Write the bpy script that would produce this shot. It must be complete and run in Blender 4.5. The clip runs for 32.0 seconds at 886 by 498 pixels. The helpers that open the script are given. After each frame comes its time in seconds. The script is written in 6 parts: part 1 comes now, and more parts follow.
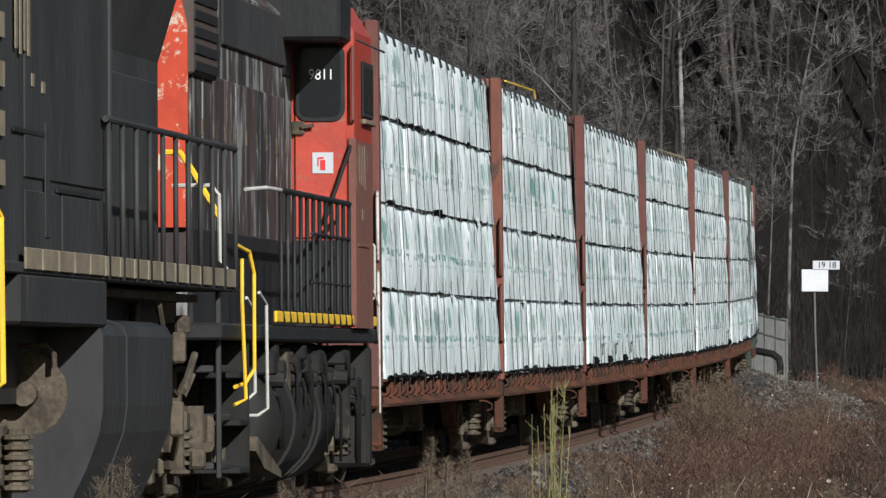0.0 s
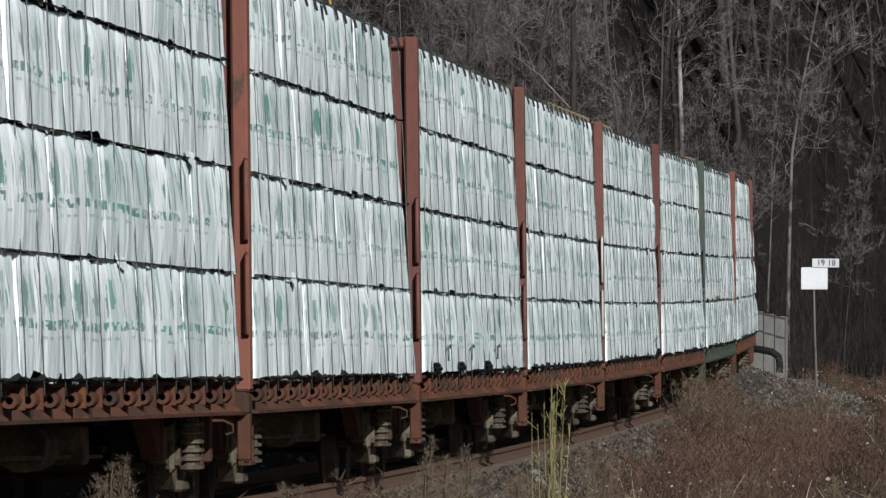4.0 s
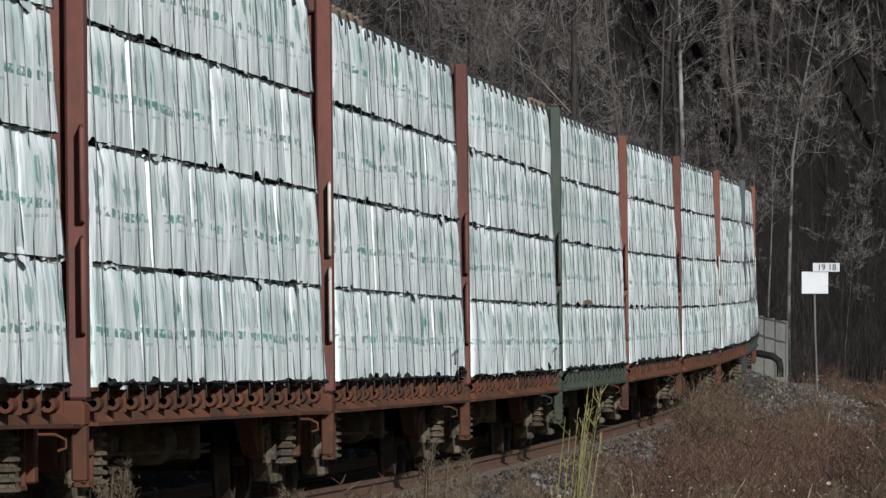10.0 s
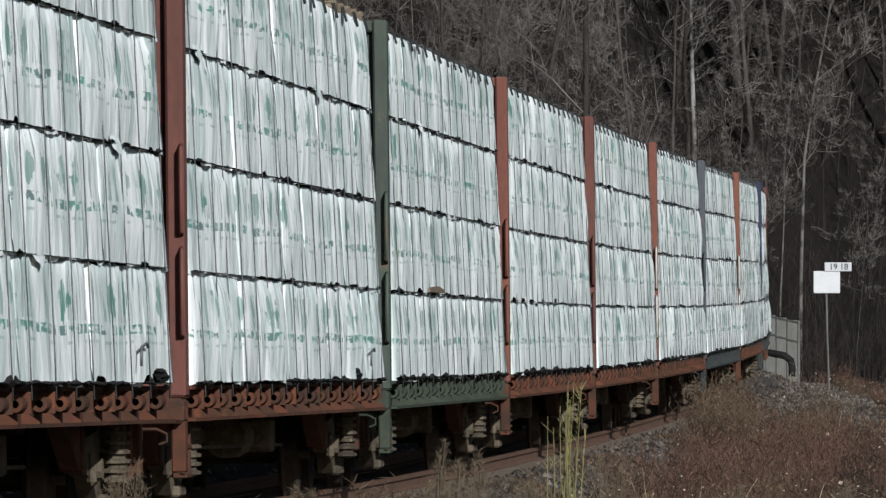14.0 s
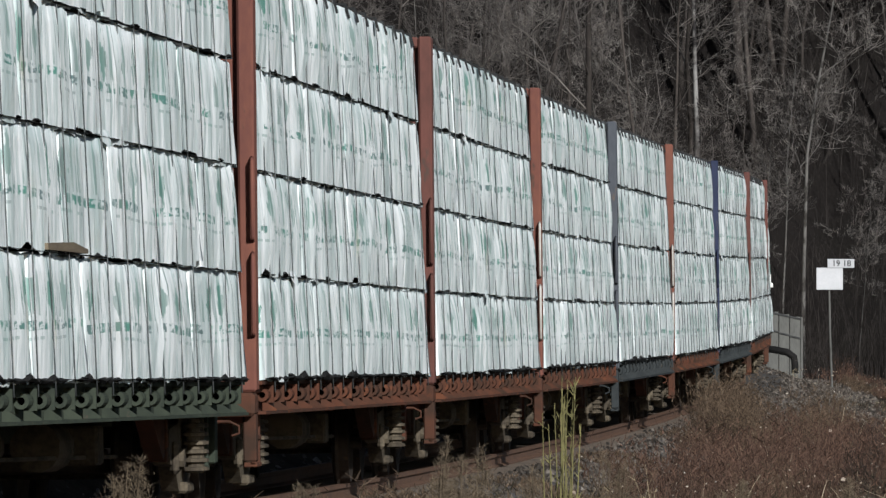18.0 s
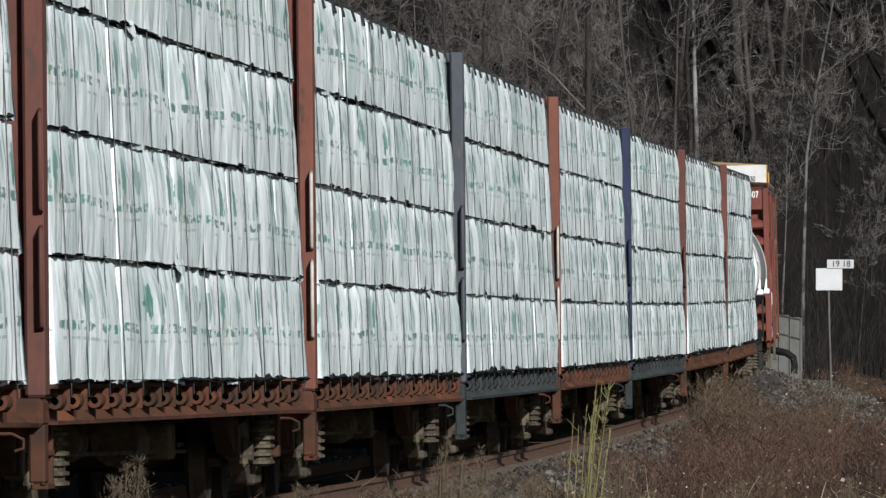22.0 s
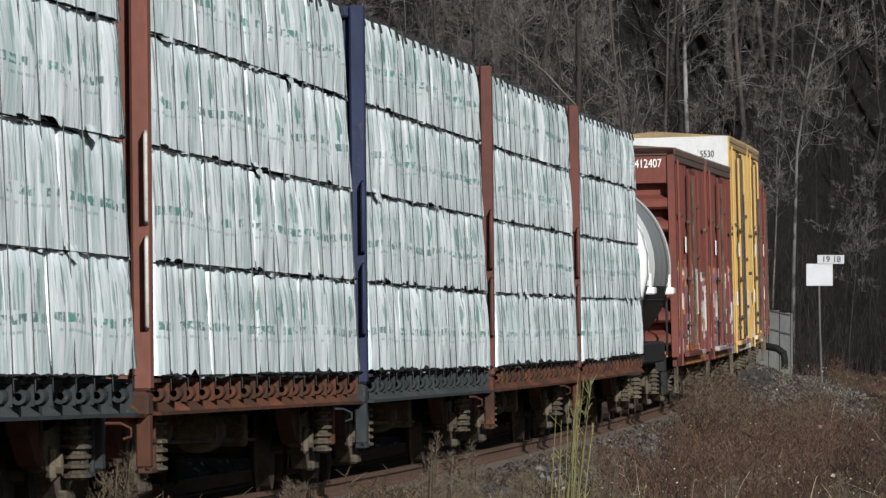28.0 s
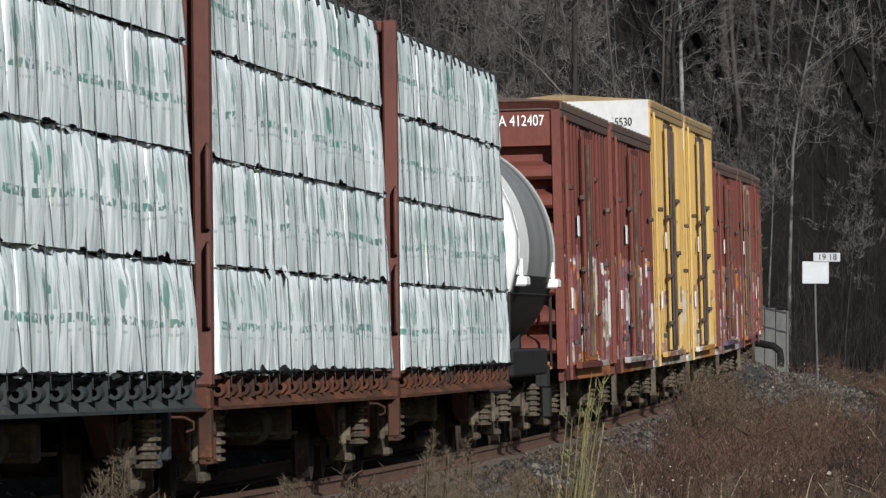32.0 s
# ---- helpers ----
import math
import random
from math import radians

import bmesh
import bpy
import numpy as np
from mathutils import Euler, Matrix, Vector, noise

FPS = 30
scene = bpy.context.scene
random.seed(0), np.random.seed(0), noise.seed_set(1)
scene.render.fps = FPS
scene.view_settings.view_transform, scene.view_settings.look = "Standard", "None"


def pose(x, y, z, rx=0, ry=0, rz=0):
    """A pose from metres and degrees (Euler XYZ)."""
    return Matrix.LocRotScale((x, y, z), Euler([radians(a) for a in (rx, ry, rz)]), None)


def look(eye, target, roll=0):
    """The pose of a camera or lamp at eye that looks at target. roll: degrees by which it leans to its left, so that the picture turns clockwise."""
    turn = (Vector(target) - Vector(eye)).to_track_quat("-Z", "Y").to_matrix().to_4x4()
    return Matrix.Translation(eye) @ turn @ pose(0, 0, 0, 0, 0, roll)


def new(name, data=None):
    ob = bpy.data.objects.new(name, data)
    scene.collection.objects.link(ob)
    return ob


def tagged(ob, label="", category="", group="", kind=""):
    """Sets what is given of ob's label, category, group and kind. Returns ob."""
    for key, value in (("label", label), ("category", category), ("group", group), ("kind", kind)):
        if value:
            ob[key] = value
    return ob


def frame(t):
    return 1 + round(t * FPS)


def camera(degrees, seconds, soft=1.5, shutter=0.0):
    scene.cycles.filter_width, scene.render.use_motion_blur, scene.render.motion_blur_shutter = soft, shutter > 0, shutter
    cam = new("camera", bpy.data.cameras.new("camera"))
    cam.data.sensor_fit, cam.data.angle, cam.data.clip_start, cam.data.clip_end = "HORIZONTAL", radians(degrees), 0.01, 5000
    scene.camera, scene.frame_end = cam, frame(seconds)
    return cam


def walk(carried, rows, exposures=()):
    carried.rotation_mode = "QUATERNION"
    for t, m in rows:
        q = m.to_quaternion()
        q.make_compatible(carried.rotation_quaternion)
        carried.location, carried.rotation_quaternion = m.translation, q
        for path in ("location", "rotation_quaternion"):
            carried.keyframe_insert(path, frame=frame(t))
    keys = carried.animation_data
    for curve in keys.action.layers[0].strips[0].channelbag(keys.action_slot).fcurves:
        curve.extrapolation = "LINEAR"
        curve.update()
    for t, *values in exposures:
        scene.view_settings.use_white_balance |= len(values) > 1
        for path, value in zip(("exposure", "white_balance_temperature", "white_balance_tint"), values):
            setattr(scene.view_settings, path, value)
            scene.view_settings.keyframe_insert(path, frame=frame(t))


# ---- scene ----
cam = camera(4.44, 32.0, soft=1.4)
EYE = 1.62          # height of the lens above the rail
TILT = 90.407       # the lens looks a touch upwards
PX = 0.002833       # degrees for one step of the hand's sway
# seconds, sway across, sway up: a zoomed camera on a loose support
SWAY = [(0.0, 0, -1), (0.5, 3, -4), (1.0, 2, -4), (1.5, 3, -4), (2.0, -1, -4), (2.5, 1, -5), (3.0, 4, -1), (3.5, -1, -5),
        (5.5, 0, -3), (6.0, 4, -13), (6.5, -2, -8), (7.0, 0, -8), (7.5, 1, -5), (8.0, -1, -5), (8.5, 0, -3), (9.0, -2, -8)]
SWAY += [(9.5, 2, -6), (10.0, 0, 3), (10.5, -1, -6), (11.0, -3, -10), (11.5, 2, -11), (12.0, 6, -8), (12.5, 15, -5), (13.0, 21, -4),
         (13.5, 8, -6), (14.0, 21, 2), (14.5, 25, 2), (15.0, 25, -2), (15.5, 13, -6), (17.5, 29, -1), (18.0, 26, -4), (18.5, 8, -4)]
SWAY += [(19.0, 8, -9), (19.5, 14, -9), (20.0, 27, -1), (20.5, 30, -2), (21.0, 34, 3), (21.5, 34, 5), (22.0, 25, -3), (22.5, 17, -1),
         (23.0, 6, 2), (23.5, 3, -2), (24.0, 7, 2), (24.5, 9, 3), (26.5, 27, 1), (27.0, 13, -7), (27.5, 24, -13), (28.0, 8, -11)]
SWAY += [(28.5, 4, -7), (29.0, 7, -8), (29.5, 8, -15), (30.0, 6, -10), (30.5, 1, -11), (31.0, -1, -13), (31.5, 1, -13), (32.0, 1, -15)]
walk(cam, [(t, pose(0, 0, EYE, TILT + v * PX, 0, u * PX)) for t, u, v in SWAY], exposures=[(0.0, 0.40, 6150, 8), (1.0, 0.18, 6200, 8), (3.0, 0.22, 6200, 8), (32.0, 0.21, 6200, 8)])

# ---- sky, sun ----
SUN_DIR = Vector((0.37, -0.82, 0.43)).normalized()      # towards the sun
world = bpy.data.worlds.new("sky")
scene.world = world
world.use_nodes = True
wn = world.node_tree
sky = wn.nodes.new("ShaderNodeTexSky")
sky.sky_type, sky.sun_disc = "NISHITA", False
sky.sun_elevation = math.asin(SUN_DIR.z)
sky.sun_rotation = math.atan2(SUN_DIR.x, SUN_DIR.y)
wn.links.new(sky.outputs[0], wn.nodes["Background"].inputs[0])
wn.nodes["Background"].inputs[1].default_value = 0.052
sun = new("sun", bpy.data.lights.new("sun", "SUN"))
sun.data.energy, sun.data.angle, sun.data.color = 5.0, radians(0.5), (1.0, 0.985, 0.96)
sun.matrix_world = look(SUN_DIR * 100, (0, 0, 0))


# ---- the track ----
def side_x(y):
    """Across-place of the loads' outer face at the distance y."""
    if y > 330:
        return side_x(330) + (side_x(330) - side_x(328)) / 2 * (y - 330) - 0.0006 * (y - 330) ** 2
    if y < 60:
        return side_x(60) + (side_x(62) - side_x(60)) / 2 * (y - 60)
    u = (y - 150) / 100
    return 1.338 + 5.3503 * u + 0.0203 * u * u + 0.4251 * u ** 3 - 0.5541 * u ** 4


def rail_z(y):
    u = (min(max(y, 40), 330) - 150) / 100
    return 0.29 * u * u


HALF = 1.45     # half the width of a load


def track(y):
    """A point of the track's centre line, at the top of the rails."""
    s = (side_x(y + 0.5) - side_x(y - 0.5))
    n = math.hypot(1, s)
    return Vector((side_x(y) - HALF / n, y + HALF * s / n, rail_z(y)))


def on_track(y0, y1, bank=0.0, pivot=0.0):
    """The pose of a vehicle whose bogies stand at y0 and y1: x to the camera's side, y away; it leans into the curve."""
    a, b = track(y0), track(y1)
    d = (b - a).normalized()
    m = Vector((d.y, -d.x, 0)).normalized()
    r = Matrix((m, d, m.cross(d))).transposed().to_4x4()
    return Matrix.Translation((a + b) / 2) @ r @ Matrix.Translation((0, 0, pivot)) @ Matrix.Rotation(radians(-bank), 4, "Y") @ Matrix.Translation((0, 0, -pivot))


# how far the train has come, every two seconds
GONE = [0.0, 20.98, 42.41, 63.59, 84.72, 105.89, 126.99, 147.9, 168.8, 189.85, 211.25, 232.75, 253.97, 275.31, 297.04, 318.61, 340.16]


def gone(t):
    i = min(max(int(t / 2), 0), 15)
    p = [GONE[j] if 0 <= j < 17 else (2 * GONE[0] - GONE[1] if j < 0 else 2 * GONE[16] - GONE[15]) for j in (i - 1, i, i + 1, i + 2)]
    u = t / 2 - i
    return 0.5 * (2 * p[1] + (p[2] - p[0]) * u + (2 * p[0] - 5 * p[1] + 4 * p[2] - p[3]) * u * u + (3 * p[1] - p[0] - 3 * p[2] + p[3]) * u ** 3)


ROLLING = []        # (vehicle, distance of its middle at the start, half its bogie spacing, lean into the curve in degrees)


# ---- materials ----
def nodes_of(name, rough=0.7, metal=0.0):
    m = bpy.data.materials.new(name)
    m.use_nodes = True
    b = m.node_tree.nodes["Principled BSDF"]
    b.inputs["Roughness"].default_value, b.inputs["Metallic"].default_value = rough, metal
    b.inputs["Specular IOR Level"].default_value = 0.08 if rough >= 0.8 else 0.2 if rough >= 0.55 else 0.5
    return m, m.node_tree, b


class Net:
    """Short hand for shader nodes."""

    def __init__(self, tree):
        self.t = tree

    def put(self, kind, **sockets):
        n = self.t.nodes.new("ShaderNode" + kind)
        for k, v in sockets.items():
            self.feed(n.inputs[k.replace("_", " ")], v)
        return n

    def feed(self, socket, v):
        if hasattr(v, "node"):
            self.t.links.new(v, socket)
        else:
            socket.default_value = v

    def math(self, op, a, b=0.0, clamp=False):
        n = self.t.nodes.new("ShaderNodeMath")
        n.operation, n.use_clamp = op, clamp
        self.feed(n.inputs[0], a)
        self.feed(n.inputs[1], b)
        return n.outputs[0]

    def noise(self, vec, scale, detail=3.0, rough=0.55):
        n = self.put("TexNoise", Vector=vec, Scale=scale, Detail=detail, Roughness=rough)
        return n.outputs[0]

    def ramp(self, v, lo, hi):
        n = self.t.nodes.new("ShaderNodeMapRange")
        n.clamp = True
        self.feed(n.inputs[0], v)
        n.inputs[1].default_value, n.inputs[2].default_value = lo, hi
        return n.outputs[0]

    def mix(self, f, a, b):
        n = self.t.nodes.new("ShaderNodeMix")
        n.data_type = "RGBA"
        self.feed(n.inputs[0], f)
        self.feed(n.inputs[6], a if hasattr(a, "node") else (*a, 1))
        self.feed(n.inputs[7], b if hasattr(b, "node") else (*b, 1))
        return n.outputs[2]

    def coords(self, stretch=(1, 1, 1), spread=20.0):
        """Object coordinates, shifted by the object's own random number."""
        tc = self.t.nodes.new("ShaderNodeTexCoord")
        oi = self.t.nodes.new("ShaderNodeObjectInfo")
        mp = self.t.nodes.new("ShaderNodeMapping")
        self.t.links.new(tc.outputs["Object"], mp.inputs[0])
        cb = self.put("CombineXYZ")
        r = self.math("MULTIPLY", oi.outputs["Random"], spread)
        for i in range(3):
            self.t.links.new(r, cb.inputs[i])
        self.t.links.new(cb.outputs[0], mp.inputs[1])
        mp.inputs[3].default_value = stretch
        return mp.outputs[0], oi.outputs["Random"]


def paint(name, c1, c2, c3=None, big=1.5, fine=25.0, stretch=(1, 1, 1), rough=0.7, metal=0.0, bump=0.15, wear=0.62, vary=0.15, island=False):
    """Weathered surface: two colours by a broad noise, a third in worn spots, fine grain in relief."""
    m, tree, b = nodes_of(name, rough, metal)
    k = Net(tree)
    vec, rnd = k.coords(stretch)
    if island:
        geo = k.t.nodes.new("ShaderNodeNewGeometry")
        rnd = k.math("POWER", geo.outputs["Random Per Island"], 1.8)
    n1 = k.noise(vec, big, 4)
    n2 = k.noise(vec, fine, 3)
    col = k.mix(k.ramp(k.math("ADD", n1, k.math("MULTIPLY", k.math("SUBTRACT", n2, 0.5), 0.5)), 0.35, 0.65), c1, c2)
    if c3:
        n3 = k.noise(vec, big * 3.1, 6, 0.7)
        col = k.mix(k.ramp(n3, wear, wear + 0.06), col, c3)
    hsv = k.put("HueSaturation", Color=col)
    k.feed(hsv.inputs["Value"], k.math("ADD", max(0.25, 1 - vary / 2), k.math("MULTIPLY", rnd, vary)))
    tree.links.new(hsv.outputs[0], b.inputs["Base Color"])
    k.feed(b.inputs["Roughness"], k.math("ADD", rough - 0.1, k.math("MULTIPLY", n2, 0.2)))
    if bump:
        bn = k.put("Bump", Height=n2, Strength=bump, Distance=0.02)
        tree.links.new(bn.outputs[0], b.inputs["Normal"])
    return m


def wrap_material():
    """White lumber wrap with printed green and grey marks in bars, and creases."""
    m, tree, b = nodes_of("lumber_wrap", 0.42)
    k = Net(tree)
    vec, rnd = k.coords((1, 1, 1), 0.0)
    sp = k.put("SeparateXYZ", Vector=vec)
    y = k.math("ADD", sp.outputs[1], k.math("MULTIPLY", rnd, 37.0))
    z = sp.outputs[2]

    def line(scale, zs, seed=0.0, detail=2.0):
        c = k.put("CombineXYZ")
        k.feed(c.inputs[0], seed)
        k.feed(c.inputs[1], k.math("MULTIPLY", y, scale))
        k.feed(c.inputs[2], k.math("MULTIPLY", z, zs))
        return k.noise(c.outputs[0], 1.0, detail)
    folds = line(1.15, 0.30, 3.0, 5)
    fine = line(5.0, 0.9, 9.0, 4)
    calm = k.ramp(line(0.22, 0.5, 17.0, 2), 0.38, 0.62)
    # lit and dull folds put into the colour as white and grey streaks
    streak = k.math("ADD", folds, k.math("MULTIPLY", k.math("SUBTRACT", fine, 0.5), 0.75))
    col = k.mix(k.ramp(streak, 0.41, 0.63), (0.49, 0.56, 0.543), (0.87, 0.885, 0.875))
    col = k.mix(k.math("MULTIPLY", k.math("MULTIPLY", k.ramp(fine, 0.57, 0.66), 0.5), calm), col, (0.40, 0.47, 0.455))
    shift = k.math("MULTIPLY", k.math("SUBTRACT", line(0.35, 0.0, 21.0, 1), 0.5), 0.10)
    zz = k.math("ADD", z, shift)

    def band(mid, half):
        return k.math("LESS_THAN", k.math("ABSOLUTE", k.math("SUBTRACT", zz, mid)), half)

    def cell(pitch, off=0.0):
        """Place within a repeating cell, and the cell's own random number."""
        u = k.math("ADD", k.math("DIVIDE", y, pitch), off)
        n = k.t.nodes.new("ShaderNodeTexWhiteNoise")
        n.noise_dimensions = "1D"
        k.feed(n.inputs["W"], k.math("FLOOR", u))
        return k.math("SUBTRACT", k.math("FRACT", u), 0.5), n.outputs[0]

    def both(a, b):
        return k.math("MULTIPLY", a, b)
    hidden = k.ramp(line(2.6, 0.6, 33.0, 3), 0.32, 0.42)        # where a fold swallows the print
    # a row of large characters with gaps, a row of small ones, a row of pointed leaves
    u, r = cell(0.46)
    stroke = k.ramp(line(3.6, 17.0, 40.0, 2), 0.45, 0.52)
    letters_in = both(both(band(0.36, 0.034), k.math("LESS_THAN", k.math("ABSOLUTE", u), 0.40)), both(stroke, k.math("GREATER_THAN", r, 0.14)))
    u, r = cell(0.34, 0.3)
    small = both(both(band(0.27, 0.011), k.math("LESS_THAN", k.math("ABSOLUTE", u), 0.36)), k.math("GREATER_THAN", r, 0.35))
    tone = k.ramp(line(0.5, 0.0, 60.0, 1), 0.40, 0.62)
    ink = k.mix(tone, (0.035, 0.25, 0.18), (0.07, 0.14, 0.14))
    col = k.mix(k.math("MULTIPLY", both(letters_in, hidden), 0.86), col, ink)
    col = k.mix(k.math("MULTIPLY", both(small, hidden), 0.42), col, ink)
    u, r = cell(1.15, 0.45)
    width = k.math("SUBTRACT", 0.23, k.math("MULTIPLY", k.math("ABSOLUTE", k.math("SUBTRACT", zz, 0.565)), 1.55))
    ragged = k.math("ADD", k.math("ABSOLUTE", u), k.math("MULTIPLY", k.math("SUBTRACT", line(5.0, 8.0, 71.0, 4), 0.5), 0.75))
    leafy = both(k.math("LESS_THAN", ragged, width), k.math("GREATER_THAN", r, 0.30))
    leafy = both(leafy, k.ramp(line(4.0, 0.8, 75.0, 3), 0.38, 0.50))
    col = k.mix(k.math("MULTIPLY", leafy, k.math("ADD", 0.42, k.math("MULTIPLY", r, 0.5))), col, k.mix(r, (0.13, 0.25, 0.22), (0.03, 0.21, 0.145)))
    sliver = both(k.ramp(line(5.2, 0.9, 82.0, 3), 0.575, 0.61), k.math("GREATER_THAN", z, 0.42))
    col = k.mix(k.math("MULTIPLY", sliver, 0.55), col, (0.07, 0.20, 0.16))
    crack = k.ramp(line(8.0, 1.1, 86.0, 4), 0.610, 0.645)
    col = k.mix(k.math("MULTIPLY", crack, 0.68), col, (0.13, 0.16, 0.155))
    fold_glint = k.ramp(line(6.5, 0.8, 88.0, 4), 0.575, 0.625)       # bright glints along the creases, painted into the colour
    col = k.mix(k.math("MULTIPLY", fold_glint, 0.85), col, (0.90, 0.91, 0.90))
    dirt = k.ramp(line(0.9, 2.0, 90.0, 5), 0.60, 0.80)
    col = k.mix(k.math("MULTIPLY", dirt, 0.35), col, (0.45, 0.42, 0.34))
    rust = k.ramp(line(0.55, 0.5, 95.0, 4), 0.66, 0.72)
    col = k.mix(k.math("MULTIPLY", rust, 0.4), col, (0.52, 0.42, 0.26))
    tree.links.new(col, b.inputs["Base Color"])
    crease = k.math("ADD", line(3.0, 0.55, 11.0, 5), k.math("MULTIPLY", line(8.0, 6.0, 13.0, 5), 0.45))
    bn = k.put("Bump", Height=crease, Strength=0.55, Distance=0.05)
    tree.links.new(bn.outputs[0], b.inputs["Normal"])
    return m


def tagged_paint(name, c1, c2, low=2.55):
    """Boxcar paint with spray-painted patches of many colours on the lower side."""
    m, tree, b = nodes_of(name, 0.6)
    k = Net(tree)
    vec, rnd = k.coords((1, 1, 1), 30.0)
    tc = k.t.nodes.new("ShaderNodeTexCoord")
    sp = k.put("SeparateXYZ", Vector=tc.outputs["Object"])
    mp = k.t.nodes.new("ShaderNodeMapping")
    tree.links.new(vec, mp.inputs[0])
    mp.inputs[3].default_value = (1, 0.085, 1.25)
    n1 = k.noise(vec, 0.8, 4)
    streak = k.t.nodes.new("ShaderNodeMapping")
    tree.links.new(vec, streak.inputs[0])
    streak.inputs[3].default_value = (6, 3, 0.4)
    col = k.mix(k.ramp(k.math("ADD", k.math("MULTIPLY", n1, 0.5), k.math("MULTIPLY", k.noise(streak.outputs[0], 1.0, 4), 0.5)), 0.4, 0.62), c1, c2)
    vo = k.t.nodes.new("ShaderNodeTexVoronoi")
    wob = k.put("VectorMath")
    wob.operation = "ADD"
    tree.links.new(mp.outputs[0], wob.inputs[0])
    nn = k.put("TexNoise", Vector=mp.outputs[0], Scale=2.5, Detail=2.0)
    tree.links.new(nn.outputs[1], wob.inputs[1])
    tree.links.new(wob.outputs[0], vo.inputs["Vector"])
    vo.inputs["Scale"].default_value = 1.25
    sc = k.put("SeparateColor")
    tree.links.new(vo.outputs["Color"], sc.inputs[0])
    cr = k.t.nodes.new("ShaderNodeValToRGB")
    cr.color_ramp.interpolation = "CONSTANT"
    tints = [(0.0, (0.50, 0.49, 0.46)), (0.16, (0.36, 0.14, 0.035)), (0.34, (0.13, 0.065, 0.095)), (0.46, (0.36, 0.34, 0.31)), (0.64, (0.08, 0.085, 0.13)), (0.74, (0.20, 0.085, 0.10)), (0.88, (0.20, 0.15, 0.06))]
    while len(cr.color_ramp.elements) < len(tints):
        cr.color_ramp.elements.new(0.5)
    for e, (q, c) in zip(cr.color_ramp.elements, tints):
        e.position, e.color = q, (*c, 1)
    tree.links.new(sc.outputs[0], cr.inputs[0])
    where = k.math("MULTIPLY", k.math("LESS_THAN", sp.outputs[2], k.math("ADD", low - 0.5, k.math("MULTIPLY", k.noise(vec, 0.5, 2), 0.9))), k.math("GREATER_THAN", sc.outputs[1], 0.24))
    fade = k.math("MULTIPLY", where, k.ramp(k.noise(mp.outputs[0], 4.0, 4), 0.34, 0.50))
    col = k.mix(k.math("MULTIPLY", fade, 0.80), col, cr.outputs[0])
    tree.links.new(col, b.inputs["Base Color"])
    bn = k.put("Bump", Height=k.noise(vec, 20, 3), Strength=0.15, Distance=0.02)
    tree.links.new(bn.outputs[0], b.inputs["Normal"])
    return m


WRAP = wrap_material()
WOOD = paint("rough_sawn_wood", (0.17, 0.135, 0.09), (0.115, 0.09, 0.062), (0.07, 0.055, 0.04), 2, 30, (8, 0.5, 8))
OXIDE = paint("oxide_red_paint", (0.118, 0.046, 0.036), (0.082, 0.036, 0.029), (0.066, 0.043, 0.035), 1.2, 18, (1, 1, 0.4), rough=0.75)
ORANGE_OXIDE = paint("faded_orange_red_paint", (0.165, 0.063, 0.043), (0.122, 0.050, 0.036), (0.09, 0.050, 0.038), 1.2, 18, (1, 1, 0.4), rough=0.75)
BROWN_OXIDE = paint("dull_brown_paint", (0.16, 0.065, 0.045), (0.12, 0.05, 0.04), (0.07, 0.045, 0.035), 1.2, 18, (1, 1, 0.4), rough=0.8)
GREEN_DARK = paint("dark_green_paint", (0.055, 0.07, 0.055), (0.04, 0.05, 0.042), (0.10, 0.075, 0.055), 1.2, 18, (1, 1, 0.4))
GREY_DARK = paint("dark_grey_paint", (0.075, 0.08, 0.09), (0.055, 0.06, 0.07), (0.11, 0.08, 0.06), 1.2, 18, (1, 1, 0.4))
NAVY = paint("navy_paint", (0.027, 0.034, 0.070), (0.020, 0.024, 0.048), (0.07, 0.06, 0.055), 1.2, 18, (1, 1, 0.4))
SILL_RED = paint("grimy_red_sill_paint", (0.084, 0.034, 0.021), (0.042, 0.025, 0.018), (0.108, 0.042, 0.023), 1.0, 7, (1, 0.35, 1), rough=0.85, wear=0.58)
SILL_DARK = paint("grimy_black_sill_paint", (0.038, 0.042, 0.043), (0.026, 0.029, 0.030), (0.065, 0.055, 0.045), 1.5, 12, rough=0.85)
SILL_GREEN = paint("grimy_green_sill_paint", (0.042, 0.050, 0.036), (0.030, 0.036, 0.028), (0.065, 0.052, 0.040), 1.5, 12, rough=0.85)
STEEL_DIRT = paint("dirty_cast_steel", (0.105, 0.085, 0.060), (0.042, 0.034, 0.026), (0.17, 0.13, 0.085), 2.5, 22, rough=0.85, wear=0.64)
WHEEL_STEEL = paint("worn_wheel_steel", (0.06, 0.046, 0.036), (0.035, 0.028, 0.024), (0.10, 0.065, 0.04), 2, 22, rough=0.75, metal=0.2)
CABLE = paint("dull_steel_cable", (0.10, 0.105, 0.105), (0.055, 0.06, 0.06), None, 3, 40, rough=0.6, metal=0.3)
BLACK = paint("black_engine_paint", (0.011, 0.011, 0.011), (0.018, 0.0175, 0.017), (0.040, 0.037, 0.033), 1.3, 20, (1, 1, 0.4), rough=0.55)
RUBBER = paint("black_rubber", (0.02, 0.02, 0.02), (0.03, 0.03, 0.03), None, 3, 30, rough=0.9)
UNDER_BLACK = paint("sooty_black_underside", (0.017, 0.0155, 0.0135), (0.0095, 0.009, 0.008), (0.040, 0.034, 0.026), 0.9, 9, (1, 1, 0.35), rough=0.65)
